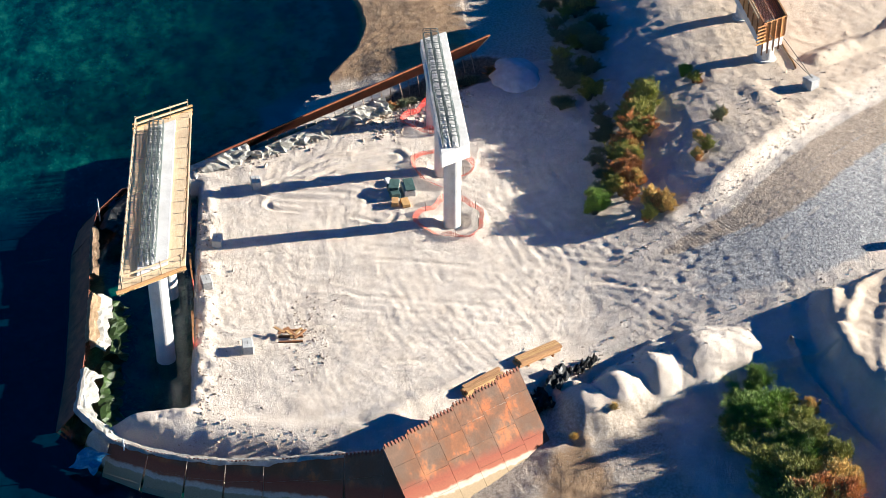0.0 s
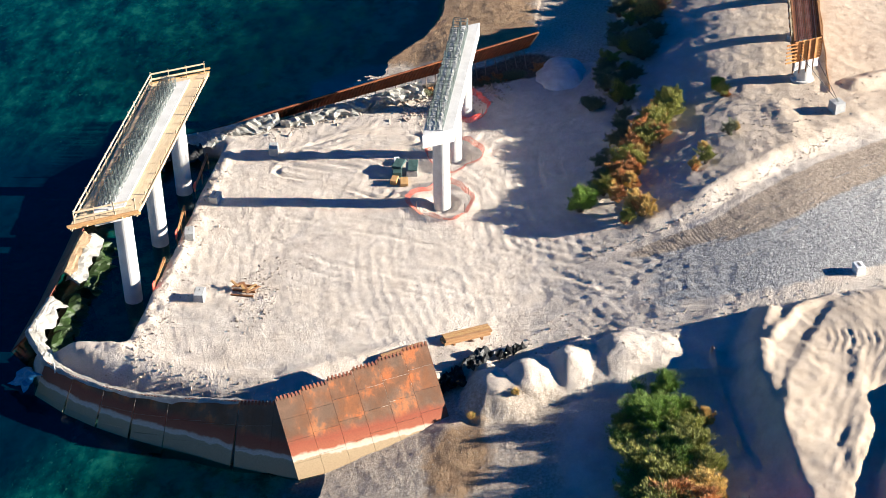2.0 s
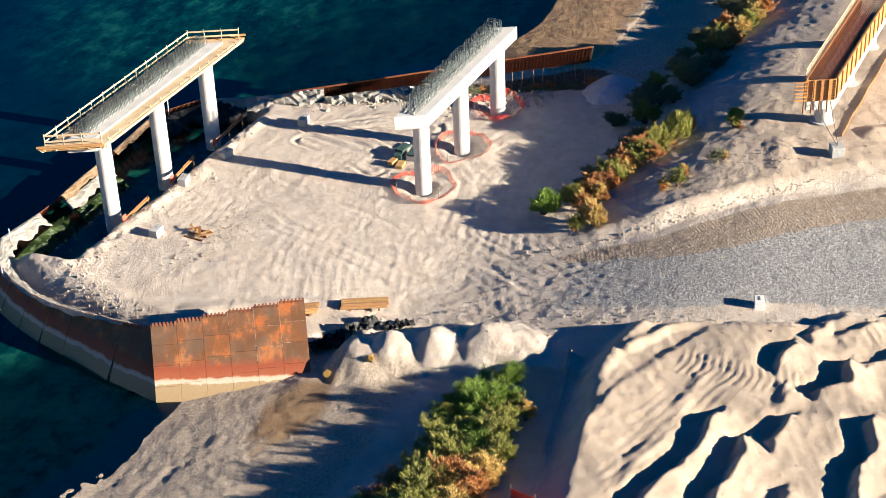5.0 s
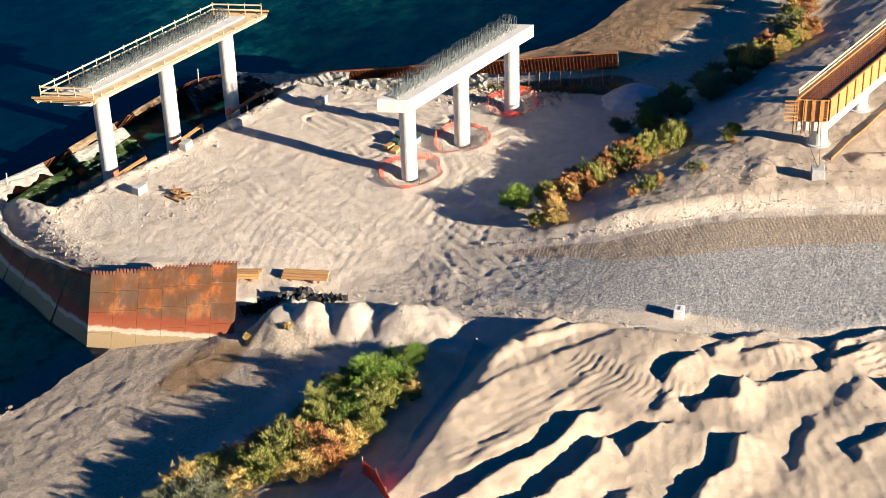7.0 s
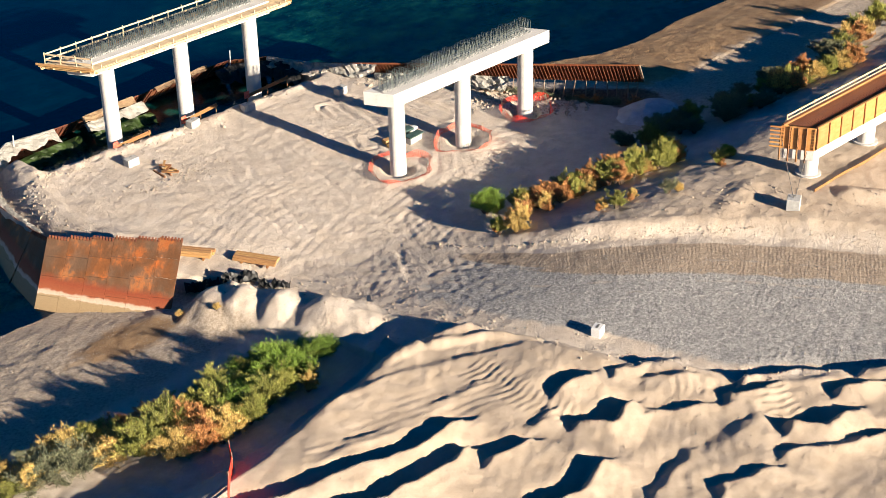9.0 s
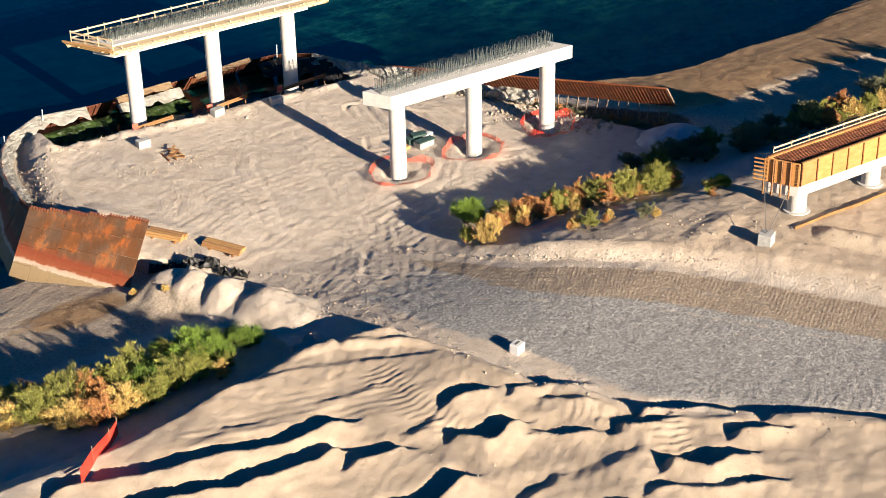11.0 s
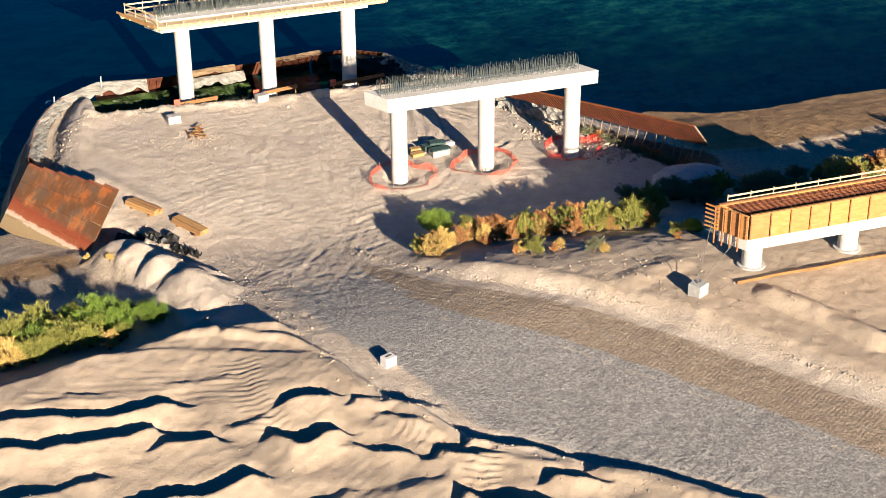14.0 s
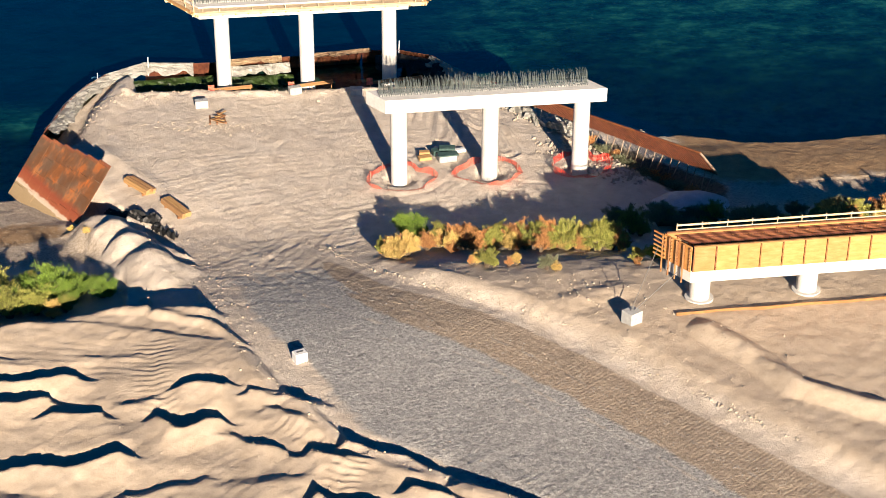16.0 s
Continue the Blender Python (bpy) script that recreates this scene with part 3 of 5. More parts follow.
    for k, line in enumerate(TRACKS):
        d, _ = to_line(x, y, line)
        z += landm * (1.5 if k in (4, 5, 6) else 0.38) * (-0.085 * np.exp(-((d - 0.95) / 0.24) ** 2) + 0.05 * np.exp(-((d - 0.45) / 0.2) ** 2) + 0.05 * np.exp(-((d - 1.45) / 0.2) ** 2)) * (0.55 + 1.4 * fbm(x, y, 3, 2, 51))
    z += 0.015 * sweep * landm * ss(-30, -12, y) * ss(-28, -20, x) * (1 - track)
    z += 0.010 * np.sin(8.0 * (0.75 * y - 0.6 * x + 1.2 * fbm(x, y, 6, 2, 41))) * dune * ss(-0.15, 0.25, fbm(x, y, 8, 2, 42))
    z += 0.02 * np.sin(9.0 * dr + 3 * fbm(x, y, 6, 2, 44)) * track * ss(6, 4, dr)
    brownm = track * ss(0.95, -0.95, dr - np.interp(y, [-30, -17], [5.6, 2.6]) + wob * 0.5) * ss(-13, -20, y)
    lines = np.exp(-((dr - 6.6 + 0.3 * fbm(x, y, 9, 2, 71)) / 0.35) ** 2) + 0.8 * np.exp(-((dr - 8.3) / 0.3) ** 2) + 0.6 * np.exp(-((dr - 3.4) / 0.3) ** 2)
    return z, dict(gravel=np.clip(ss(0.2, 3.0, road_in + wob) * np.where(y > -46, ss(1.6, 4.4, dl + wob) + ss(-38, -46, y) * (1 - ss(1.6, 4.4, dl + wob)), 1) * ss(-12, -25, y + wob * 2) + 0.2 * ss(-10, -20, y) * track, 0, 1) * (1 - 0.45 * np.clip(lines, 0, 1) * track), brown=brownm * (1 - 0.7 * np.clip(lines, 0, 1)), roadu=ar, mud=np.clip(np.exp(-((x + 33.5) / 5.0) ** 2 - ((y + 5.2) / 2.6) ** 2) * 1.1 + 0.8 * ss(26, 30, x) * ss(-8, -2, y + wob), 0, 1) * ss(3, 0.5, z),
                   beach=np.clip((1 - keep) * ss(3.0, 0.5, z) * ss(-14.5, -11, y + wob) * (wmask + ss(22, 28, x)), 0, 1),
                   bed=ss(-0.02, -0.25, z - WATER_Z), dune=np.clip(dune + yard3, 0, 1),
                   litter=np.clip(0.2 * ss(4.0, 1.5, np.abs(y + 19 + 0.10 * (x + 38))) * ss(-22, -27, x) + 0.95 * ss(3.2, 1.4, tr + 0.5 * wob), 0, 1) * (1 - dune))


def axis(lo, hi, step, far):
    core = np.arange(lo, hi + 1e-6, step)
    out, s, v = [], step, hi
    while v < far:
        s *= 1.28
        v += s
        out.append(v)
    back, s, v = [], step, lo
    while v > -far:
        s *= 1.28
        v -= s
        back.append(v)
    return np.array(back[::-1] + list(core) + out)


def lay(name, xs, ys, z, material, zones):
    nx, ny = len(xs), len(ys)
    gx, gy = np.meshgrid(xs, ys)
    me = bpy.data.meshes.new(name)
    i = np.arange((nx - 1) * (ny - 1))
    a = i // (nx - 1) * nx + i % (nx - 1)
    quads = np.stack([a, a + 1, a + nx + 1, a + nx], 1)
    me.vertices.add(nx * ny)
    me.vertices.foreach_set("co", np.stack([gx, gy, z], 2).ravel())
    me.loops.add(quads.size)
    me.loops.foreach_set("vertex_index", quads.ravel())
    me.polygons.add(len(quads))
    me.polygons.foreach_set("loop_start", np.arange(0, quads.size, 4))
    me.polygons.foreach_set("use_smooth", np.ones(len(quads), bool))
    me.update(calc_edges=True)
    for key, v in zones.items():
        me.attributes.new(key, "FLOAT", "POINT").data.foreach_set("value", np.asarray(v, np.float32).ravel())
    me.materials.append(material)
    return new(name, me)


XS, YS = axis(-56, 46, 0.18, 2500), axis(-62, 34, 0.18, 2500)
gx, gy = np.meshgrid(XS, YS)
gz, zones = ground(gx, gy)
tagged(lay("ground", XS, YS, gz, GROUND, zones), "pale sandy construction ground with gravel road and dunes", "ground", kind="structure")
WX, WY = axis(-60, 60, 1.0, 2500), axis(-4, 50, 0.6, 2500)
WY = WY[WY > -30]
wx, wy = np.meshgrid(WX, WY)
wz, _ = ground(wx, wy)
tagged(lay("water", WX, WY, np.full(wx.shape, WATER_Z), WATER, {"depth": np.clip((WATER_Z - wz) / 4.0, 0, 1)}), "clear teal river water with small ripples", "river", kind="structure")


def gh(x, y):
    return float(ground(np.array([x]), np.array([y]))[0][0])

# ---- bridge bents ----
SKEW = -0.57


def column(parent, x, y, z0, z1, r=0.75, name="column"):
    bm = bmesh.new()
    n = 32
    rings = []
    for z, rr in ((z0, r), (z1 - 0.02, r), (z1, r - 0.02)):
        rings.append([bm.verts.new((x + rr * math.cos(2 * math.pi * k / n), y + rr * math.sin(2 * math.pi * k / n), z)) for k in range(n)])
    for u, v in zip(rings, rings[1:]):
        for k in range(n):
            bm.faces.new((u[k], u[(k + 1) % n], v[(k + 1) % n], v[k]))
    bm.faces.new(rings[0][::-1])
    bm.faces.new(rings[-1])
    return part(name, bm, CONCRETE, parent, smooth=False)


def cap_beam(parent, x0, x1, y, wide, z0, z1):
    bm = bmesh.new()
    box(bm, ((x0 + x1) / 2, y, (z0 + z1) / 2), (x1 - x0, wide, z1 - z0), None, 0.03, SKEW)
    return part("cap_beam", bm, CONCRETE, parent)


def rebar_cage(parent, x0, x1, y, z, rows, high, step=0.34):
    """Hoops that stand out of the cap, bars along them, and a rough concrete strip between."""
    bm = bmesh.new()
    w = rows[-1] - rows[0]
    tube(bm, [(0, -w / 2, 0), (0, -w / 2, high), (0, -w / 2 + 0.12, high + 0.07), (0, w / 2 - 0.12, high + 0.07), (0, w / 2, high), (0, w / 2, 0)], 0.022, 4)
    for r in rows[1:-1]:
        tube(bm, [(0, r - (rows[0] + rows[-1]) / 2, 0), (0, r - (rows[0] + rows[-1]) / 2, high + 0.1)], 0.03, 4)
    first = None
    n = int((x1 - x0) / step)
    for i in range(n + 1):
        x = x0 + i * step
        m = pose(x, y + (rows[0] + rows[-1]) / 2, z - 0.1, random.uniform(-3, 3), random.uniform(-5, 5), random.uniform(-4, 4)) @ Matrix.Diagonal((1, 1, random.uniform(0.85, 1.1), 1))
        if first is None:
            first = part("rebar_hoop", bm, REBAR, parent, "grey steel reinforcing hoops")
            first.matrix_basis = m
        else:
            shared("rebar_hoop", first, m, parent)
    for r in rows:
        for hh in (0.3,):
            b2 = bmesh.new()
            pts = [(x0 + (x1 - x0) * k / 10, y + r + random.uniform(-0.04, 0.04), z + hh + random.uniform(-0.05, 0.05)) for k in range(11)]
            tube(b2, pts, 0.022, 4)
            part("rebar_bar", b2, REBAR, parent)
    for r0, r1 in zip(rows, rows[1:]):
        b3 = bmesh.new()
        rr = []
        for k in range(61):
            x = x0 + (x1 - x0) * k / 60
            rr.append([(x, y + r0 + (r1 - r0) * j / 4, z + 0.005 + 0.09 * max(0, math.sin(math.pi * j / 4)) * random.uniform(0.1, 1)) for j in range(5)])
        sheet(b3, rr)
        part("rough_concrete", b3, CONCRETE_ROUGH, parent)


def guard_rail(parent, p, q, posts, high=1.05, mat=None):
    """Two rails on posts from p to q."""
    p, q = Vector(p), Vector(q)
    for f in (0.5, 1.0):
        bm = bmesh.new()
        beam(bm, p + Vector((0, 0, high * f)), q + Vector((0, 0, high * f + random.uniform(-0.04, 0.04))), 0.05, 0.14)
        part("rail", bm, mat or TIMBER_PALE, parent)
    for i in range(posts):
        bm = bmesh.new()
        c = p.lerp(q, i / (posts - 1))
        beam(bm, c, c + Vector((random.uniform(-0.05, 0.05), random.uniform(-0.05, 0.05), high + 0.2)), 0.07, 0.07)
        part("rail_post", bm, mat or TIMBER_PALE, parent)


# middle bent on the pad
bent = thing("bridge_bent", (0, 0, 0), "three-column pale concrete bridge bent with exposed rebar on its cap", "bridge pier", "bridge bents")
for cx in (0.2, 8.5, 16.9):
    column(bent, cx, 0.2, gh(cx, 0.2) - 0.3, 7.24)
cap_beam(bent, -1.85, 18.15, 0.15, 2.5, 7.24, 8.52)
rebar_cage(bent, -1.5, 17.4, 0.55, 8.52, (-0.75, -0.1, 0.6), 1.25, 0.2)

# bent in the river, with its timber working deck
bent = thing("bridge_bent", (0, 0, 0), "concrete bridge bent in the river with timber work deck and rebar", "bridge pier", "bridge bents")
YC = 24.2
for cx in (-14.5, -6.05, 2.35):
    column(bent, cx, YC, -3.3, 7.8)
cap_beam(bent, -17.3, 3.6, YC, 2.2, 7.8, 9.1)
rebar_cage(bent, -16.9, 3.1, YC + 0.2, 9.1, (-0.4, 0.0, 0.4, 0.75), 1.1, 0.22)
DX0, DX1 = -18.3, 4.3
for side in (-1, 1):
    for i in range(9):
        bm = bmesh.new()
        w = (DX1 - DX0) / 9
        yy = YC + side * 1.6
        box(bm, (DX0 + (i + 0.5) * w + SKEW * (yy - YC), yy, 8.91 + random.uniform(0, 0.02)), (w - 0.02, 0.98, 0.04), None, 0, SKEW)
        part("deck_panel", bm, TIMBER_PALE, bent)
    for k, (off, zz) in enumerate(((1.2, 8.78), (2.05, 8.78), (2.15, 8.82), (2.25, 8.65), (2.35, 8.79))):
        bm = bmesh.new()
        yy = YC + side * off
        beam(bm, (DX0 + SKEW * (yy - YC) - 0.3, yy, zz), (DX1 + SKEW * (yy - YC) + 0.3, yy, zz), 0.09, 0.2)
        part("ledger_beam", bm, TIMBER_PALE, bent)
for i in range(19):
    x = DX0 + 0.2 + i * (DX1 - DX0 - 0.4) / 18
    for side in (-1, 1):
        bm = bmesh.new()
        ya, yb = YC + side * 1.12, YC + side * 2.38
        beam(bm, (x + SKEW * (ya - YC), ya, 8.65), (x + SKEW * (yb - YC), yb, 8.65), 0.1, 0.18)
        part("joist", bm, TIMBER, bent)
for ex in (DX0, DX1):
    for i in range(5):
        bm = bmesh.new()
        ya = YC - 1.92 + i * 0.96
        box(bm, (ex + SKEW * (ya - YC) + (0.35 if ex == DX0 else -0.35), ya, 8.94), (1.2, 0.93, 0.05), None, 0, SKEW)
        part("deck_panel", bm, TIMBER_PALE, bent)
    for k in range(3):
        bm = bmesh.new()
        ya, yb = YC - 2.45, YC + 2.45
        o = (-0.25 if ex == DX0 else 0.25) * (k + 0.2)
        beam(bm, (ex + SKEW * (ya - YC) + o, ya, 8.70 + 0.25 * k), (ex + SKEW * (yb - YC) + o, yb, 8.70 + 0.25 * k), 0.1, 0.2)
        part("end_beam", bm, TIMBER, bent)
guard_rail(bent, (DX0 + SKEW * 2.1, YC + 2.1, 8.95), (DX1 + SKEW * 2.1, YC + 2.1, 8.95), 14)
guard_rail(bent, (DX0 + SKEW * -2.1, YC - 2.1, 8.95), (DX0 + SKEW * 2.1, YC + 2.1, 8.95), 4)
guard_rail(bent, (DX1 + SKEW * -2.1, YC - 2.1, 8.95), (DX1 + SKEW * 2.1, YC + 2.1, 8.95), 4)
for i in range(14):
    x = DX0 + (i + 0.5) * (DX1 - DX0) / 14
    bm = bmesh.new()
    ya = YC - 2.2
    beam(bm, (x + SKEW * (ya - YC), ya, 8.65), (x + SKEW * (ya - YC), ya, 8.95 + random.uniform(0.15, 0.4)), 0.07, 0.07)
    part("rail_post", bm, TIMBER_PALE, bent)

# bent on the bank, its upper lift still in plywood forms
bent = thing("bridge_bent", (0, 0, 0), "low concrete bridge bent with orange plywood formwork on top", "bridge pier", "bridge bents")
Y3 = -31.4
for cx in (18.8, 27.2, 35.6):
    column(bent, cx, Y3, 3.7, 6.2, 0.78)
    bm = bmesh.new()
    bmesh.ops.create_cone(bm, cap_ends=True, segments=28, radius1=1.12, radius2=1.08, depth=0.3, matrix=Matrix.Translation((cx, Y3, 4.2)))
    part("footing_collar", bm, CONCRETE_ROUGH, bent)
X0, X1 = 17.0, 37.4
cap_beam(bent, X0, X1, Y3, 2.3, 6.2, 7.25)
for side in (-1, 1):
    yy = Y3 + side * 1.22
    n = 12
    w = (X1 - X0) / n
    for i in range(n):
        bm = bmesh.new()
        box(bm, (X0 + (i + 0.5) * w + SKEW * (yy - Y3), yy, 8.22), (w - 0.03, 0.06, 2.05), None, 0.008)
        panel = part("form_panel", bm, PLYWOOD, bent)
        bm = bmesh.new()
        x = X0 + i * w + SKEW * (yy - Y3) + 0.05
        for k in range(7):
            box(bm, (x + random.uniform(-0.01, 0.01), yy + side * 0.09, 7.4 + 0.28 * k), (0.1, 0.1, 0.2))
        box(bm, (x, yy + side * 0.05, 8.22), (0.06, 0.06, 2.05))
        part("form_stud", bm, WOOD_DARK, panel)
    bm = bmesh.new()
    beam(bm, (X0 + SKEW * (yy - Y3), yy, 9.3), (X1 + SKEW * (yy - Y3), yy, 9.3), 0.16, 0.1)
    part("form_cap", bm, WOOD_DARK, bent)
for i in range(4):
    ya = Y3 - 1.2 + 0.62 * (i + 0.5) - 0.05
    bm = bmesh.new()
    box(bm, (X0 - 0.12 + SKEW * (ya - Y3), ya, 8.22), (0.06, 0.58, 2.1), None, 0.008, SKEW)
    part("end_panel", bm, PLYWOOD, bent)
    bm = bmesh.new()
    box(bm, (X0 - 0.26 + SKEW * (ya + 0.3 - Y3), ya + 0.3, 7.65), (0.12, 0.1, 3.2))
    part("strongback", bm, WOOD_DARK, bent)
for k in range(6):
    bm = bmesh.new()
    z = 7.35 + 0.36 * k
    beam(bm, (X0 - 0.3 + SKEW * 0.95, Y3 + 0.95, z), (X0 - 0.3 + SKEW * 1.95, Y3 + 1.95, z), 0.08, 0.12)
    part("waler", bm, PLYWOOD, bent)
for i in range(5):
    bm = bmesh.new()
    ya = Y3 - 1.15 + 0.55 * i
    for k in range(7):
        box(bm, (X0 - 0.2 + SKEW * (ya - Y3), ya, 7.4 + 0.28 * k), (0.12, 0.12, 0.19))
    part("end_stud", bm, WOOD_DARK, bent)
for i in range(12):
    bm = bmesh.new()
    yo = -1.0 + 2.0 * i / 11
    tube(bm, [(X0 + 0.5 + SKEW * yo, Y3 + yo, 9.12), (X1 - 0.5 + SKEW * yo, Y3 + yo, 9.12 + random.uniform(-0.04, 0.04))], 0.03, 4)
    part("rebar_bar", bm, RUST_DARK, bent)
for i in range(int((X1 - X0) / 0.5)):
    bm = bmesh.new()
    x = X0 + 0.6 + i * 0.5
    for yo in (-0.7, 0, 0.7):
        tube(bm, [(x + SKEW * yo, Y3 + yo, 7.2), (x + SKEW * yo, Y3 + yo, 9.1)], 0.02, 4)
    tube(bm, [(x + SKEW * -0.8, Y3 - 0.8, 8.95), (x + SKEW * 0.8, Y3 + 0.8, 8.95)], 0.02, 4)
    part("rebar_hoop", bm, REBAR, bent)
guard_rail(bent, (X0 + 1.0 + SKEW * 1.5, Y3 + 1.5, 8.9), (X1 + SKEW * 1.5, Y3 + 1.5, 8.9), 11, 0.8)

# edge board in front of it
bm = bmesh.new()
for i in range(8):
    x0 = 16.4 + i * 4.0
    pts = [(x0 + k, -33.75 + 0.05 * math.sin(x0 + k)) for k in range(5)]
    for (a, c), (d, e) in zip(pts, pts[1:]):
        beam(bm, (a, c, 4.3), (d, e, 4.3), 0.06, 0.4)
tagged(part("edge_board", bm, WOOD_DARK, None), "long weathered timber edge board set in sand", "board")

# ---- cofferdam ----
dam = thing("cofferdam", (0, 0, 0), "leaning rusty steel-panel cofferdam round the river pier", "cofferdam")
T = [Vector(p) for p in DAM_TOP]


def leaning_panel(parent, p, q, out, drop, rows, mat, teeth=True, ribs=0, steep=1.12, depth=0.12):
    """A column of plates from the top edge p-q, leaning out by 45 degrees; out is the way towards the river."""
    d = (q - p).normalized()
    fall = (out + Vector((0, 0, -steep))).normalized()
    nrm = d.cross(fall).normalized()
    if nrm.z < 0:
        nrm = -nrm
    L = (q - p).length
    first = parent
    for r in range(rows):
        a = p + fall * (drop * r / rows)
        c = p + fall * (drop * (r + 1) / rows)
        bm = bmesh.new()
        g, j = d * 0.010, fall * 0.008
        lift = nrm * (random.uniform(0, 0.012) - 0.012 * r)
        vs = [a + g + j, a + d * L - g + j, c + d * L - g - j, c + g - j]
        top = [bm.verts.new(v + lift + nrm * 0.03) for v in vs]
        low = [bm.verts.new(v + lift - nrm * 0.03) for v in vs]
        bm.faces.new(top)
        bm.faces.new(low[::-1])
        for k in range(4):
            bm.faces.new((top[k], low[k], low[(k + 1) % 4], top[(k + 1) % 4]))
        bmesh.ops.recalc_face_normals(bm, faces=bm.faces)
        plate = part("steel_plate", bm, mat, parent)
        first = plate if r == 0 else first
    for k in range(ribs):
        a = p + d * (L * (k + 0.5) / ribs)
        bm = bmesh.new()
        beam(bm, a - nrm * (0.03 + depth / 2), a + fall * drop - nrm * (0.03 + depth / 2), 0.07, depth)
        part("rib", bm, RUST_DARK, first)
    if teeth:
        n = max(3, int(L / 0.26))
        for k in range(n):
            a = p + d * (L * (k + 0.3) / n)
            bm = bmesh.new()
            beam(bm, a + fall * 0.2 + nrm * 0.03, a - fall * 0.13 + nrm * 0.03, 0.14, 0.09)
            part("tooth", bm, RUST_DARK, first)


def outward(p, q):
    d = (q - p).normalized()
    return Vector((-d.y, d.x, 0)) * (1 if Vector((-d.y, d.x, 0)).dot((p + q) / 2 - Vector((-6, 12, 0))) > 0 else -1)


# lit plates: six columns, each stepping down
fall0 = (outward(T[0], T[1]) + Vector((0, 0, -1.12))).normalized()
for i in range(6):
    p, q = T[0].lerp(T[1], i / 6), T[0].lerp(T[1], (i + 1) / 6)
    leaning_panel(dam, p + fall0 * 0.12, q - fall0 * 0.10, outward(T[0], T[1]), 6.6, 4, PLATE)
# corner wedge and the shaded curve
curve = [T[1] + Vector((0, 0, -0.2)), Vector((-31.5, 11.0, 2.3)), Vector((-31.0, 13.8, 1.8)), Vector((-30.6, 16.6, 1.4)), Vector((-30.1, 19.3, 1.1)), Vector((-29.3, 22.0, 0.9)), Vector((-28.1, 24.8, 0.75)), Vector((-26.4, 27.6, 0.6))]
for p, q in zip(curve, curve[1:]):
    leaning_panel(dam, p, q, outward(p, q), min(5.2, (q.z + 2.3) / 0.82), 3, PLATE, True, 0, 1.45)
o1, o2 = outward(T[0], T[1]), outward(curve[0], curve[1])
bm = bmesh.new()
f1 = (o1 + Vector((0, 0, -1.12))).normalized() * 6.1
f2 = (o2 + Vector((0, 0, -1.45))).normalized() * 5.2
c = T[1] + Vector((0, 0, -0.12))
vs = [bm.verts.new(v) for v in (c, c + f1, c + f2)]
bm.faces.new(vs)
r = bmesh.ops.extrude_face_region(bm, geom=list(bm.faces))
bmesh.ops.translate(bm, vec=(0.03, 0, -0.05), verts=[v for v in r["geom"] if isinstance(v, bmesh.types.BMVert)])
bmesh.ops.recalc_face_normals(bm, faces=bm.faces)
part("corner_plate", bm, PLATE, dam)
# far and east runs
for a, c, n, drop in ((5, 6, 3, 3.2), (6, 7, 3, 3.2), (7, 8, 3, 3.2), (8, 9, 1, 3.2), (9, 10, 2, 3.2), (10, 11, 2, 2.6)):
    for i in range(n):
        p, q = T[a].lerp(T[c], i / n), T[a].lerp(T[c], (i + 1) / n)
        leaning_panel(dam, p, q, outward(p, q), drop, 1, RUST_DARK, False, 3)
n = 16
OUT_E = outward(T[11], T[14])
FALL_E = (OUT_E + Vector((0, 0, -1.12))).normalized()
for i in range(n):
    p, q = T[11].lerp(T[14], i / n), T[11].lerp(T[14], (i + 1) / n)
    drop = 2.2 + 1.6 * (i + 1) / n
    leaning_panel(dam, p, q, OUT_E, drop, 1, RUST_WALL, False, 6, depth=0.06)
    for name, f, w in (("top_rail", 0.0, 0.13), ("bottom_rail", drop, 0.11)):
        bm = bmesh.new()
        beam(bm, p + FALL_E * f + Vector((0, 0, 0.03)), q + FALL_E * f + Vector((0, 0, 0.03)), w, w)
        part(name, bm, RUST_WALL if f == 0 else STEEL_STRUT, dam)
    for k in range(2):
        a = p.lerp(q, (k + 0.5) / 2) + FALL_E * (drop - 0.05)
        g = gh(a.x - 0.8, a.y - 0.5)
        if a.z - g > 0.3:
            bm = bmesh.new()
            beam(bm, a, (a.x - 0.5 - 0.35 * k + random.uniform(-0.15, 0.15), a.y - 0.35 + random.uniform(-0.2, 0.2), g - 0.2), 0.08, 0.08)
            part("strut", bm, STEEL_STRUT, dam)
bm = bmesh.new()
beam(bm, T[14], T[14] + FALL_E * 3.8, 0.14, 0.16)
part("end_rail", bm, STEEL_STRUT, dam)


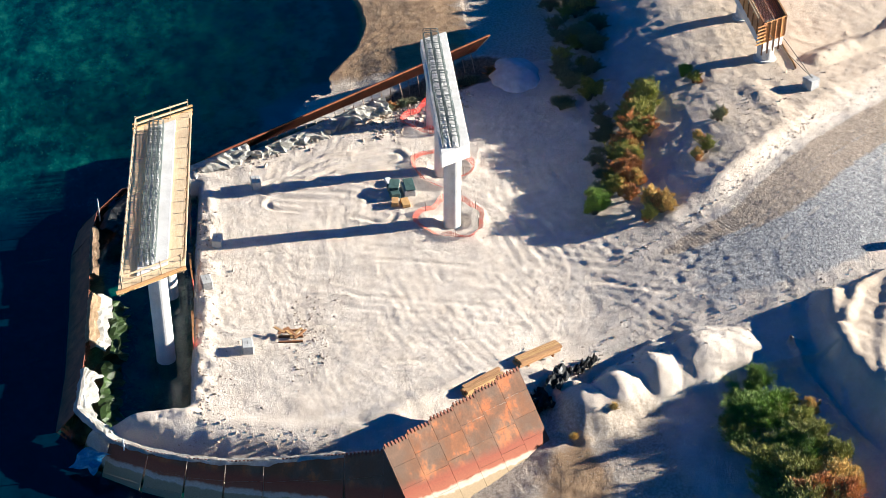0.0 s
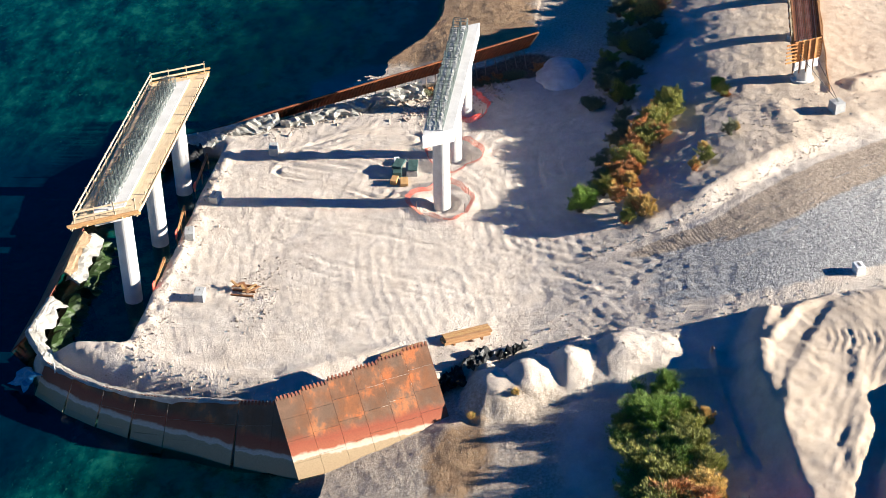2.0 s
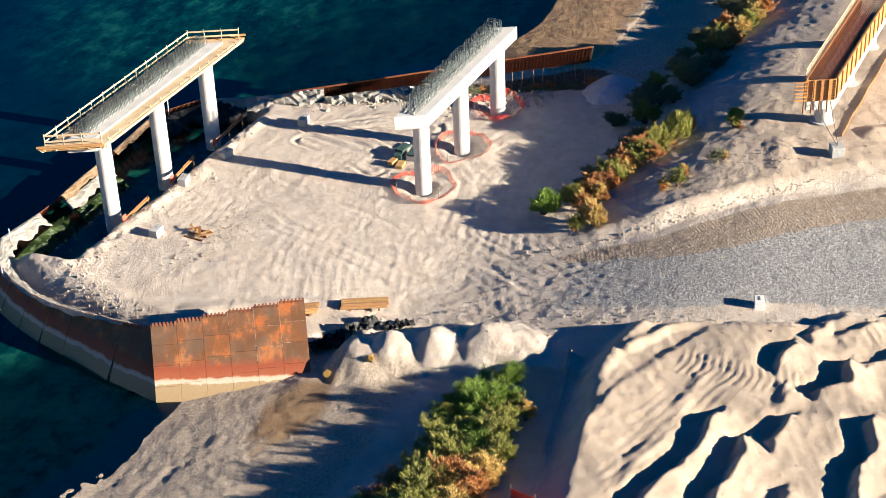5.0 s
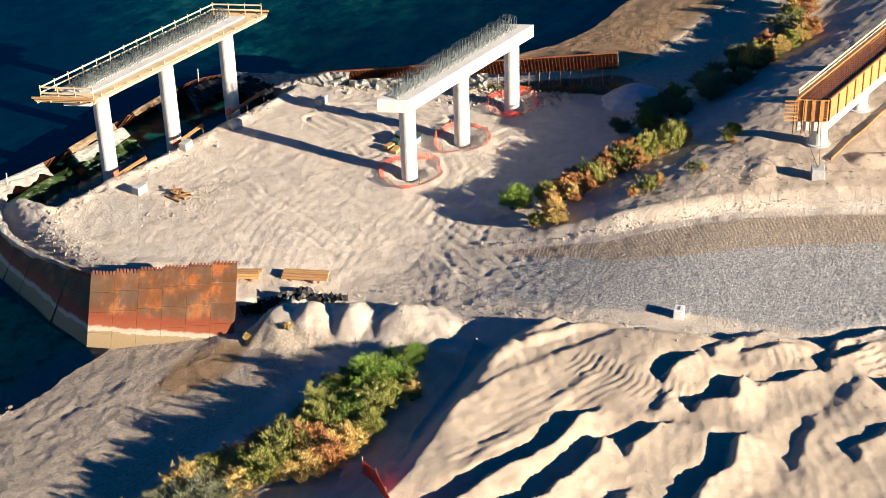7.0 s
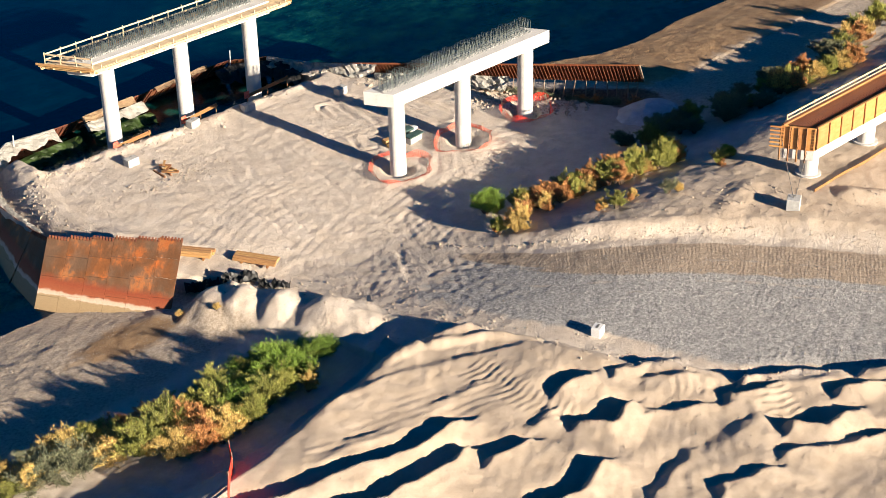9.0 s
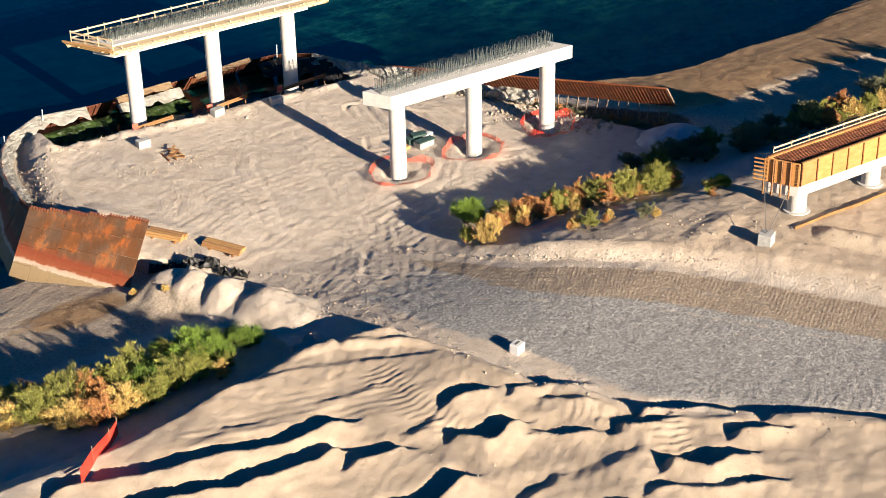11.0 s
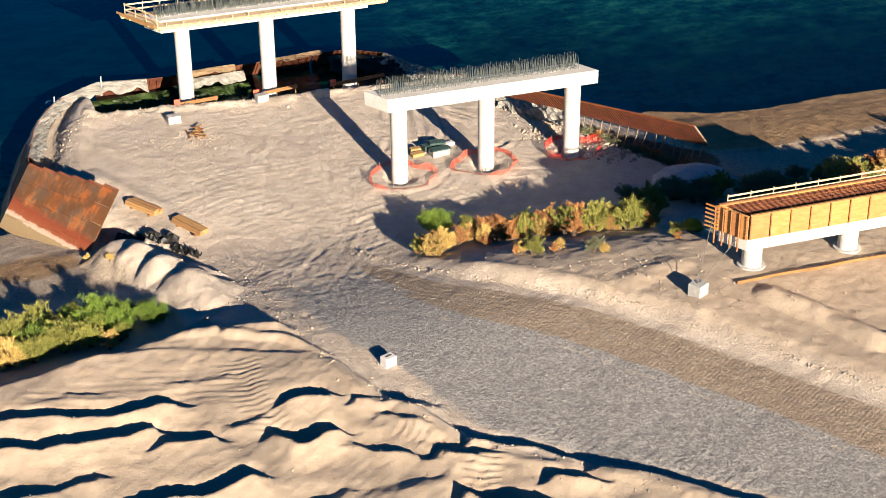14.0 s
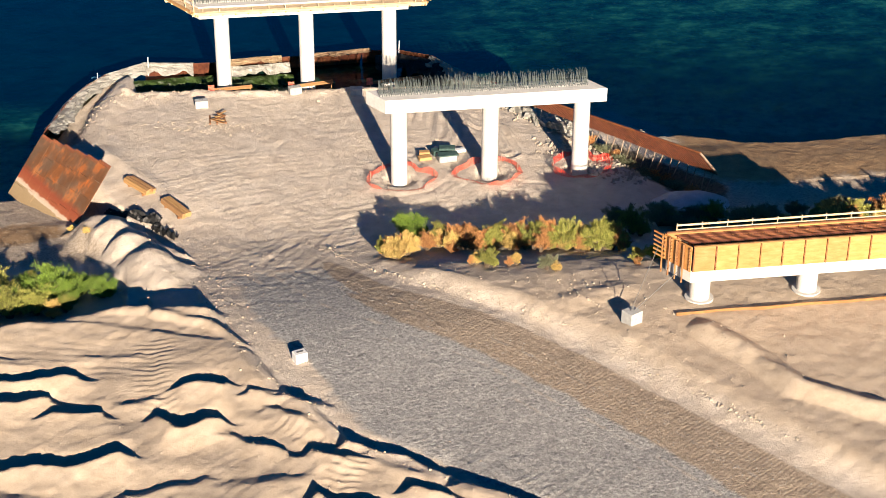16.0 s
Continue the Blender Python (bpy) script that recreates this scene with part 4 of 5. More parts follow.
def drape(name, top, inner, mat, label, folds=0.18, rows=6, up=0.12, spread=1.0):
    """A crumpled skin that hangs over a top line, towards the inner side and down."""
    bm = bmesh.new()
    rr = []
    cols = []
    for p, q in zip(top, top[1:]):
        m = max(2, int((q - p).length / 0.35))
        cols += [p.lerp(q, k / m) for k in range(m)]
    cols.append(top[-1])
    for i, c in enumerate(cols):
        d = (cols[min(i + 1, len(cols) - 1)] - cols[max(i - 1, 0)]).normalized()
        inn = Vector((d.y, -d.x, 0)) * inner
        row = []
        for j in range(-2, rows + 1):
            s = j / rows
            w = folds * (noise.noise(Vector((i * 0.22, j * 0.5, len(top)))) * 1.3 + noise.noise(Vector((i * 0.8, j * 0.9, c.x))) * 0.9 + noise.noise(Vector((i * 1.9, j * 1.6, c.y))) * 0.5)
            ragged = 1 + 0.5 * noise.noise(Vector((i * 0.16, 3.0, c.x))) + 0.25 * noise.noise(Vector((i * 0.7, 5.0, c.y)))
            row.append(c + inn * (spread * ragged * s + w) + Vector((0, 0, up - (abs(s) ** 1.2) * spread * ragged * 0.72 + w * 0.7)))
        rr.append(row)
    sheet(bm, rr)
    r = bmesh.ops.solidify(bm, geom=list(bm.faces), thickness=0.03)
    return tagged(part(name, bm, mat, None), label, "fabric", "cofferdam liners")


drape("liner_sheet", curve[1:] + [T[5] + Vector((0, 0, 0.2)), Vector((-17.5, 30.1, 0.3))], 1, FABRIC, "pale crumpled liner fabric draped over the cofferdam top", 0.1, 8, 0.14, 1.15)
drape("liner_sheet", [Vector((-24.0, 28.4, -0.7)), Vector((-20, 28.9, -0.75)), Vector((-15.5, 28.9, -0.7))], 1, FABRIC_GREEN, "dark green algae-stained liner inside the pit", 0.3, 6, 0.1, 2.0)
drape("liner_sheet", [Vector((-14.5, 29.6, -0.1)), Vector((-10, 29.6, -0.05)), Vector((-7.5, 29.7, 0))], 1, FABRIC, "pale liner fabric torn over the cofferdam", 0.2, 4, 0.1, 0.9)
drape("liner_sheet", [Vector((-14.5, 28.6, -0.9)), Vector((-10, 28.6, -0.9)), Vector((-7.2, 28.8, -1.0))], 1, FABRIC_GREEN, "dark green algae-stained liner inside the pit", 0.3, 6, 0.1, 1.6)
drape("liner_sheet", [T[10] + Vector((-0.2, -0.4, 0.1)), T[11] + Vector((-0.3, -0.3, 0.2)), T[11].lerp(T[14], 0.2) + Vector((-0.5, -0.4, 0.1))], 1, FABRIC, "pale liner fabric draped beside rusty steel", 0.25, 5, 0.1, 1.2)
drape("liner_sheet", [T[11].lerp(T[14], f) + Vector((-0.9, -0.6, -0.4 - 0.7 * f)) for f in (0.2, 0.35, 0.5, 0.62)], 1, FABRIC, "torn pale fabric hanging under the rusty wall", 0.4, 6, 0.0, 1.3)
drape("liner_sheet", [Vector((-14.5, 30.0, 0.45)), Vector((-10.5, 30.1, 0.6)), Vector((-8.3, 30.1, 0.6))], 1, BAG, "brown canvas sheet folded over the cofferdam", 0.1, 4, 0.15, 0.6)
drape("liner_sheet", [Vector((-5.5, 30.3, 0.55)), Vector((-2, 30.5, 0.6)), Vector((1.2, 30.7, 0.7))], 1, BAG, "brown canvas sheet folded over the cofferdam", 0.12, 4, 0.15, 0.5)
drape("liner_sheet", [Vector((1.5, 29.6, 0.3)), Vector((4, 29.4, 0.4)), Vector((7.4, 27.6, 0.3)), Vector((9.2, 24.4, 0.0))], 1, TARP_DARK, "black plastic sheet over the pit edge", 0.2, 6, 0.1, 1.8)
drape("tarp", [Vector((-27.6, 27.9, 0.2)), Vector((-26.8, 28.9, 0.0)), Vector((-26.0, 29.6, -0.3))], -1, TARP_BLUE, "blue tarp scrap hanging into the river", 0.2, 5, 0.1, 1.4)
for px, py, ph in ((-22.2, 29.7, 1.5), (4.1, 30.4, 1.6), (-27.3, 26.6, 1.3)):
    bm = bmesh.new()
    tube(bm, [(px, py, -0.6), (px + 0.1, py, ph)], [0.07, 0.05], 6)
    tagged(part("marker_post", bm, WHITE_PAINT, None), "thin white marker post on the cofferdam edge", "post", "marker posts")

# planks at the pit edge
for (ax, ay, az, bx, by, bz) in ((-15.8, 21.9, 0.75, -11.8, 22.0, 0.85), (-7.8, 22.1, 0.55, -3.6, 22.4, 0.75), (0.2, 22.5, 0.35, 5.6, 22.6, 0.6)):
    t = thing("plank_barrier", (ax, ay, az), "weathered plank barrier at the pit edge with an orange end", "barrier", "plank barriers")
    for k in range(2):
        bm = bmesh.new()
        beam(bm, (0, 0, 0.14 * k - 0.1), (bx - ax, by - ay + 0.1 * k, bz - az + 0.14 * k - 0.1), 0.06, 0.2)
        part("plank", bm, WOOD_DARK, t)
    for k in range(3):
        bm = bmesh.new()
        f = k / 2 * 0.95
        beam(bm, ((bx - ax) * f, (by - ay) * f, -1.2), ((bx - ax) * f, (by - ay) * f, (bz - az) * f + 0.25), 0.08, 0.08)
        part("stake", bm, WOOD_DARK, t)
    bm = bmesh.new()
    for k in range(5):
        box(bm, (-0.1, -0.05, -0.15 + 0.15 * k), (0.6, 0.05, 0.09))
        box(bm, (-0.36 + 0.13 * k, -0.03, 0.15), (0.06, 0.05, 0.75))
    part("orange_grid", bm, NET, t, "orange plastic grid")
    if ax == 0.2:
        break

# ---- loose things on the pad and bank ----
def block(x, y, rz, s, label, slot=False):
    t = thing("concrete_block", (x, y, gh(x, y) - 0.08), label, "concrete block", "concrete blocks", rz)
    bm = bmesh.new()
    box(bm, (0, 0, s[2] / 2), s, None, 0.04)
    part("body", bm, BLOCK if not slot else WHITE_PAINT, t)
    if slot:
        bm = bmesh.new()
        box(bm, (0, 0, s[2] + 0.01), (s[0] * 0.55, 0.16, 0.03))
        part("slot", bm, CABLE, t)
    else:
        bm = bmesh.new()
        tube(bm, [(-0.15, 0, s[2] - 0.02), (-0.12, 0, s[2] + 0.14), (0.12, 0, s[2] + 0.14), (0.15, 0, s[2] - 0.02)], 0.02, 5)
        part("lifting_loop", bm, CABLE, t)
    return t


for x, y, rz in ((7.6, 16.9, 8), (-1.5, 20.2, -6), (-7.6, 21.0, 12), (-17.0, 17.7, 4)):
    block(x, y, rz, (1.25, 0.8, 0.8), "grey concrete block standing on pale sand")
block(12.9, -34.2, 30, (1.15, 1.1, 1.05), "grey concrete anchor block with guy cables")
block(-11.5, -34.6, 20, (0.95, 0.75, 0.8), "white concrete block with a dark slot beside the road", True)
for k, (x1, y1, z1) in enumerate(((15.6, -30.6, 8.4), (16.8, -32.4, 7.3))):
    bm = bmesh.new()
    tube(bm, [(12.8 + 0.3 * k, -34.2, gh(12.9, -34.2) + 1.0), (x1, y1, z1)], 0.03, 5)
    tagged(part("guy_cable", bm, CABLE, None), "dark guy cable from a block up to the formwork", "cable", "guy cables")


def net_ring(cx, cy, r, seed, label, mat=NET, lift=0.28):
    t = thing("safety_netting", (cx, cy, 0), label, "netting", "orange safety netting")
    rng = random.Random(seed)
    n = 96
    base, top = [], []
    ph = rng.uniform(0, 6)
    for i in range(n + 1):
        a = 2 * math.pi * (i % n) / n
        rr = r * (1 + 0.10 * math.cos(3 * a + ph) + 0.06 * math.sin(5 * a + ph) + 0.12 * abs(math.cos(2 * a)))
        x, y = rr * math.cos(a), rr * math.sin(a) * 0.9
        hgt = lift + 0.24 * math.sin(2 * a + ph) + 0.12 * math.sin(7 * a)
        g = gh(cx + x, cy + y)
        base.append(Vector((x, y, g + 0.02)))
        k = 1 + 0.5 * (0.9 - max(hgt, 0.1)) / r
        top.append(Vector((x * k, y * k, g + max(hgt, 0.12))))
    bm = bmesh.new()
    for i in range(n):
        for j in range(8):
            f, g2 = j / 7, 0.03
            p, q = base[i].lerp(top[i], f), base[i + 1].lerp(top[i + 1], f)
            up = (top[i] - base[i]).normalized() * g2
            bm.faces.new([bm.verts.new(v) for v in (p, q, q + up, p + up)])
        d = (base[i + 1] - base[i]) * 0.22
        bm.faces.new([bm.verts.new(v) for v in (base[i], base[i] + d, top[i] + d, top[i])])
    part("net", bm, mat, t)
    for i in range(0, n, 16):
        bm = bmesh.new()
        p = base[i]
        tube(bm, [p - Vector((0, 0, 0.3)), p + Vector((0, 0, 0.8))], 0.025, 5)
        part("stake", bm, STEEL_STRUT, t)


net_ring(0.3, 0.2, 2.6, 3, "faded orange safety netting sagging round a column foot")
net_ring(8.6, 0.3, 2.5, 5, "faded orange safety netting sagging round a column foot")
net_ring(17.0, 0.3, 2.4, 8, "bright orange-red safety netting round a column foot", NET_RED, 0.55)

# fence by the dunes
t = thing("safety_fence", (0, 0, 0), "bright orange-red plastic safety fence on stakes by the dunes", "fence")
pts = [(-38.9, -25.6), (-40.4, -28.0), (-42.6, -30.6), (-44.4, -33.0)]
for i, (p, q) in enumerate(zip(pts, pts[1:])):
    bm = bmesh.new()
    za, zb = gh(*p), gh(*q)
    for k in range(9):
        beam(bm, (p[0], p[1], za + 0.1 + 0.13 * k), (q[0], q[1], zb + 0.1 + 0.13 * k), 0.02, 0.085)
    for k in range(16):
        f = k / 16
        x, y, z = p[0] + (q[0] - p[0]) * f, p[1] + (q[1] - p[1]) * f, za + (zb - za) * f
        beam(bm, (x, y, z + 0.05), (x, y, z + 1.2), 0.06, 0.02)
    part("net_panel", bm, NET_RED, t)
    bm = bmesh.new()
    beam(bm, (p[0], p[1], za - 0.3), (p[0], p[1], za + 1.5), 0.06, 0.06)
    part("stake", bm, STEEL_STRUT, t)


def timber_stack(x0, y0, x1, y1, n, label):
    z = max(gh(x0, y0), gh(x1, y1))
    t = thing("timber_stack", (x0, y0, z), label, "timber", "timber stacks", math.degrees(math.atan2(y1 - y0, x1 - x0)))
    L = math.hypot(x1 - x0, y1 - y0)
    for r in range(2):
        for k in range(n):
            bm = bmesh.new()
            o = random.uniform(-0.15, 0.15)
            box(bm, (L / 2 + o, (k - (n - 1) / 2) * 0.31, 0.12 + 0.27 * r), (L, 0.28, 0.24), None, 0.015)
            part("beam", bm, TIMBER, t)
    for f in (0.2, 0.8):
        bm = bmesh.new()
        box(bm, (L * f, 0, -0.12), (0.15, n * 0.33, 0.22))
        part("bearer", bm, WOOD_DARK, t)


timber_stack(-20.8, -2.6, -19.0, -6.0, 3, "stack of orange-brown squared timbers on the gravel")
timber_stack(-24.0, 1.8, -22.0, -1.2, 3, "stack of orange-brown squared timbers behind the plates")

# bundle of crates between the columns
t = thing("material_pile", (5.1, 3.6, gh(5.1, 3.6)), "pile of green crates, boards and pale boxes", "material pile")
for i, (x, y, z, sx, sy, sz, m) in enumerate(((0, 0, 0.3, 1.7, 1.0, 0.6, BLOCK), (-0.3, 1.3, 0.35, 1.8, 0.8, 0.5, CRATE_GREEN), (0.2, 1.2, 0.72, 1.5, 0.9, 0.2, CRATE_GREEN), (0.1, -0.1, 0.68, 1.9, 0.9, 0.12, CRATE_GREEN), (-2.0, 0.4, 0.2, 1.2, 0.7, 0.3, TIMBER), (-1.9, 1.3, 0.25, 1.0, 0.6, 0.4, TIMBER), (1.5, 1.6, 0.2, 1.0, 0.5, 0.3, WHITE_PAINT))):
    bm = bmesh.new()
    box(bm, (0, 0, 0), (sx, sy, sz), None, 0.03)
    o = part("crate" if i < 4 else "board", bm, m, t)
    o.matrix_basis = pose(x, y, z, 0, 0, random.uniform(-14, 14))

# low pile of pale gravel
bm = bmesh.new()
rows = []
for i in range(15):
    r = i / 14
    row = []
    for k in range(49):
        a = 2 * math.pi * k / 48
        x, y = 3.7 * r * math.cos(a), 2.5 * r * math.sin(a)
        w = noise.noise(Vector((x * 0.8, y * 0.8, 2.0)))
        x, y = x * (1 + 0.15 * w * r), y * (1 + 0.15 * w * r)
        row.append((25.0 + x, -8.4 + y, 0.95 * (1 - r ** 2.2) + 0.07 * w * (1 - r) - 0.06))
    base = ground(np.array([p[0] for p in row]), np.array([p[1] for p in row]))[0]
    rows.append([(p[0], p[1], p[2] + float(g)) for p, g in zip(row, base)])
sheet(bm, rows)
bmesh.ops.remove_doubles(bm, verts=bm.verts, dist=0.01)
bmesh.ops.recalc_face_normals(bm, faces=bm.faces)
tagged(part("gravel_pile", bm, GRAVEL_PALE, None, smooth=True), "low rounded pile of pale gravel on shaded ground", "gravel pile", kind="stuff")

# broken pallet on the pad
t = thing("broken_pallet", (-15.6, 14.4, gh(-15.6, 14.4)), "broken pallet and boards lying on the sand", "pallet")
for k in range(6):
    bm = bmesh.new()
    box(bm, (0, 0, 0), (1.9 - 0.12 * k, 0.28, 0.07), None, 0.01)
    part("board", bm, TIMBER if k % 2 else WOOD_DARK, t).matrix_basis = pose(0.1 * k, -0.75 + 0.32 * k, 0.32 + 0.03 * k, random.uniform(-6, 6), random.uniform(-8, 8), random.uniform(-50, 50)) @ Matrix.Scale(0.8, 4)
for k in range(3):
    bm = bmesh.new()
    box(bm, (0, 0, 0), (0.14, 1.9, 0.2), None, 0.01)
    part("runner", bm, WOOD_DARK, t).matrix_basis = pose(-0.7 + 0.7 * k, 0, 0.14, 0, 0, random.uniform(-8, 8))

# crumpled dark sheet at the end of the plates
for x, y, w, d, rz in ((-24.3, -4.0, 2.2, 1.4, 20), (-22.6, -5.6, 3.0, 1.3, -30), (-25.2, -3.2, 1.4, 2.0, 60), (-20.9, -7.9, 2.6, 0.8, -50)):
    bm = bmesh.new()
    rows = []
    for i in range(15):
        rows.append([(w * (i / 14 - 0.5), d * (j / 9 - 0.5), 0.25 + 0.65 * noise.noise(Vector((i * 0.5 + x, j * 0.55, y)))) for j in range(10)])
    sheet(bm, rows)
    bmesh.ops.solidify(bm, geom=list(bm.faces), thickness=0.02)
    o = tagged(part("plastic_sheet", bm, TARP_DARK, None), "crumpled black plastic sheet over rubble", "plastic sheet", "plastic sheets")
    o.matrix_basis = pose(x, y, gh(x, y) + 0.1, 0, 0, rz)

# ---- stones ----
def stones(name, n, place, lo, hi, label, seed, mat=ROCK):
    rng = random.Random(seed)
    base = bmesh.new()
    bmesh.ops.create_icosphere(base, subdivisions=1, radius=1.0)
    tv = [v.co.copy() for v in base.verts]
    tf = [[v.index for v in f.verts] for f in base.faces]
    base.free()
    xy = [place(rng) for _ in range(n)]
    z = ground(np.array([p[0] for p in xy]), np.array([p[1] for p in xy]))[0]
    verts, faces = [], []
    for (x, y), h in zip(xy, z):
        s = lo + (hi - lo) * rng.random() ** 3
        rot = Euler((rng.uniform(0, 6), rng.uniform(0, 6), rng.uniform(0, 6))).to_matrix()
        sc = Vector((rng.uniform(0.7, 1.3), rng.uniform(0.6, 1.1), rng.uniform(0.3, 0.6)))
        b0 = len(verts)
        for v in tv:
            k = rng.uniform(0.6, 1.2)
            verts.append(rot @ Vector((v.x * sc.x * k, v.y * sc.y * k, v.z * sc.z * k)) * s + Vector((x, y, float(h) + 0.05 * s)))
        faces += [[i + b0 for i in f] for f in tf]
    me = bpy.data.meshes.new(name)
    me.from_pydata(verts, [], faces)
    me.materials.append(mat)
    return tagged(new(name, me), label, "stones", kind="stuff")


def along(line, wide):
    def place(rng):
        i = rng.randrange(len(line) - 1)
        f = rng.random()
        return (line[i][0] + (line[i + 1][0] - line[i][0]) * f + rng.gauss(0, wide), line[i][1] + (line[i + 1][1] - line[i][1]) * f + rng.gauss(0, wide))
    return place


stones("rubble", 600, along([(-28.5, 12), (-25.5, 20.5), (-20, 20.6), (-12, 20.8), (-5, 21.6), (4, 21.8)], 1.0), 0.03, 0.2, "broken pale stones along the pit edge", 1)
stones("rubble", 1100, along([(-29.5, 9.5), (-29.8, 15), (-27.0, 22)], 1.3), 0.02, 0.11, "broken pale stones inside the cofferdam", 2)
stones("rubble", 420, along([(-23, -3), (-21.5, -7.0), (-19.8, -11), (-18, -16), (-16.6, -22)], 2.0), 0.03, 0.15, "rubble and clods along the sand mounds", 3)
stones("rubble", 700, along([(-8.2, -12.5), (-5.6, -17.2), (-2.0, -22.8), (3.5, -28.2), (8, -33.2), (15, -42.8), (20, -50)], 0.25), 0.03, 0.15, "dark clods along the road edge", 4)
stones("rubble", 900, along([(-17, -24), (-16.0, -30), (-12.4, -39.6), (-7.6, -47.4), (1.5, -54.5)], 1.1), 0.02, 0.13, "sand clods along the dune edge", 5)
stones("rubble", 1800, lambda rng: (rng.uniform(-22, 14), rng.uniform(-14, 21)), 0.02, 0.09, "scattered stones on the working pad", 6)
stones("rubble", 4500, lambda rng: (rng.uniform(-52, -29), rng.uniform(-12, 4)), 0.02, 0.075, "river pebbles on the beach", 7)
stones("rubble", 900, along([(11.5, 18.5), (17, 8.5), (22, -2.5), (15, 6), (20, -3)], 0.9), 0.05, 0.32, "broken rock and brush litter under the rusty wall", 8)
stones("rubble", 250, along([(8, -27.4), (12, -28.2), (16, -35), (24, -42)], 1.5), 0.03, 0.16, "clods and stones in the bank yard", 9)

stones("rubble", 6500, lambda rng: (lambda f, g: (-15.5 + 30 * f + 9 * g, -26 - 36 * f + 5.0 * g))(rng.random(), rng.random()), 0.02, 0.07, "loose grey stones on the gravel road", 10, ROCK_GREY)
stones("rubble", 2600, lambda rng: (rng.gauss(-14, 8), rng.gauss(-12, 6)), 0.02, 0.075, "stones pressed into the sand at the road end", 11)
stones("rubble", 420, along([(-21, 13.5), (-17, 12.4), (-13.5, 13.2), (-11, 12.2)], 0.9), 0.03, 0.16, "broken rubble scattered on the pad by the pit", 14)
stones("rubble", 1500, along([(-50, -39), (-30, -41), (-18, -46), (-8, -54)], 4.0), 0.02, 0.09, "sand clods scattered over the dunes", 12)
stones("rubble", 1200, along([(0, -24), (6, -29), (12, -36), (20, -46)], 2.2), 0.02, 0.10, "clods on the sand bank above the road", 13)

# ---- plants ----
def shrub_mesh(name, mat, high, wide, stems, leaves, blade, seed, round_=False):
    """A shrub at the origin: tapered branching stems and a ragged crown of single leaves."""
    rng = random.Random(seed)
    t = thing(name, (0, 0, 0), "shrub", "shrub")
    bm = bmesh.new()
    tips = []
    for s in range(stems):
        a, lean = rng.uniform(0, 6.28), rng.uniform(0.15, 1.0)
        h = high * rng.uniform(0.4, 1.15) * (1 - 0.3 * lean)
        d = Vector((math.cos(a) * wide * lean, math.sin(a) * wide * lean, h))
        mid = Vector((d.x * 0.35, d.y * 0.35, h * 0.55))
        tube(bm, [(rng.uniform(-0.15, 0.15), rng.uniform(-0.15, 0.15), -0.25), mid, d], [0.06, 0.035, 0.012], 4)
        for k in range(5):
            f = rng.uniform(0.2, 0.95)
            p = mid.lerp(d, f)
            e = p + Vector((rng.gauss(0, wide * 0.22), rng.gauss(0, wide * 0.22), rng.uniform(0.1, 0.35) * high * 0.5))
            tube(bm, [p, e], [0.02, 0.007], 3)
            tips.append((p, e))
        tips.append((mid, d))
    part("stem", bm, BARK, t)
    verts, faces = [], []
    for i in range(leaves):
        p, e = tips[rng.randrange(len(tips))]
        c = p.lerp(e, rng.uniform(0.0, 1.1))
        r = wide * (0.055 if not round_ else 0.085)
        c = c + Vector((rng.gauss(0, r), rng.gauss(0, r), rng.gauss(0, r * 0.8)))
        if c.z < 0.05:
            c.z = rng.uniform(0.05, 0.3)
        up = Vector((rng.gauss(0, 0.4) + c.x * 0.4, rng.gauss(0, 0.4) + c.y * 0.4, rng.uniform(0.5, 1.6))).normalized()
        side = up.cross(Vector((rng.gauss(0, 1), rng.gauss(0, 1), rng.gauss(0, 1)))).normalized()
        L, w = blade * rng.uniform(0.9, 2.6), blade * 0.13 * rng.uniform(0.7, 1.4)
        b0 = len(verts)
        verts += [c, c + up * L * 0.45 + side * w, c + up * L, c + up * L * 0.5 - side * w]
        faces.append((b0, b0 + 1, b0 + 2, b0 + 3))
    me = bpy.data.meshes.new("foliage")
    me.from_pydata(verts, [], faces)
    me.materials.append(mat)
    o = new("foliage", me)
    o.parent = t
    return t


KINDS = {}
for i, (k, name, h, w, st, n, bl, label) in enumerate((
        ("green", "shrub", 2.3, 1.4, 26, 11000, 0.125, "dense dark green riverside shrub"), ("olive", "shrub", 2.2, 1.3, 28, 10000, 0.125, "olive green riverside shrub with thin twigs"),
        ("straw", "shrub", 1.9, 1.2, 30, 9500, 0.125, "dry straw-yellow desert shrub"), ("russet", "shrub", 2.2, 1.2, 30, 9500, 0.13, "russet brown dying tamarisk shrub"), ("grey", "shrub", 2.4, 1.6, 30, 9500, 0.125, "grey-green desert shrub in shade"))):
    for v in range(2):
        t = shrub_mesh(name, LEAF[k], h, w, st, n, bl, 40 + 7 * i + v, k == "green")
        tagged(t, label, "shrub", k + " shrubs")
        KINDS.setdefault(k, []).append(t)
PLACED = {k: 0 for k in KINDS}


def plant(k, x, y, s=1.0, tall=1.0):
    src = KINDS[k]
    i = PLACED[k]
    PLACED[k] += 1
    m = pose(x, y, gh(x, y) - 0.05, 0, 0, random.uniform(0, 360))
    ob = src[i] if i < 2 else copy_thing(src[i % 2], m)
    ob.matrix_basis = m
    ob.scale = (s, s, s * tall)


rng = random.Random(77)
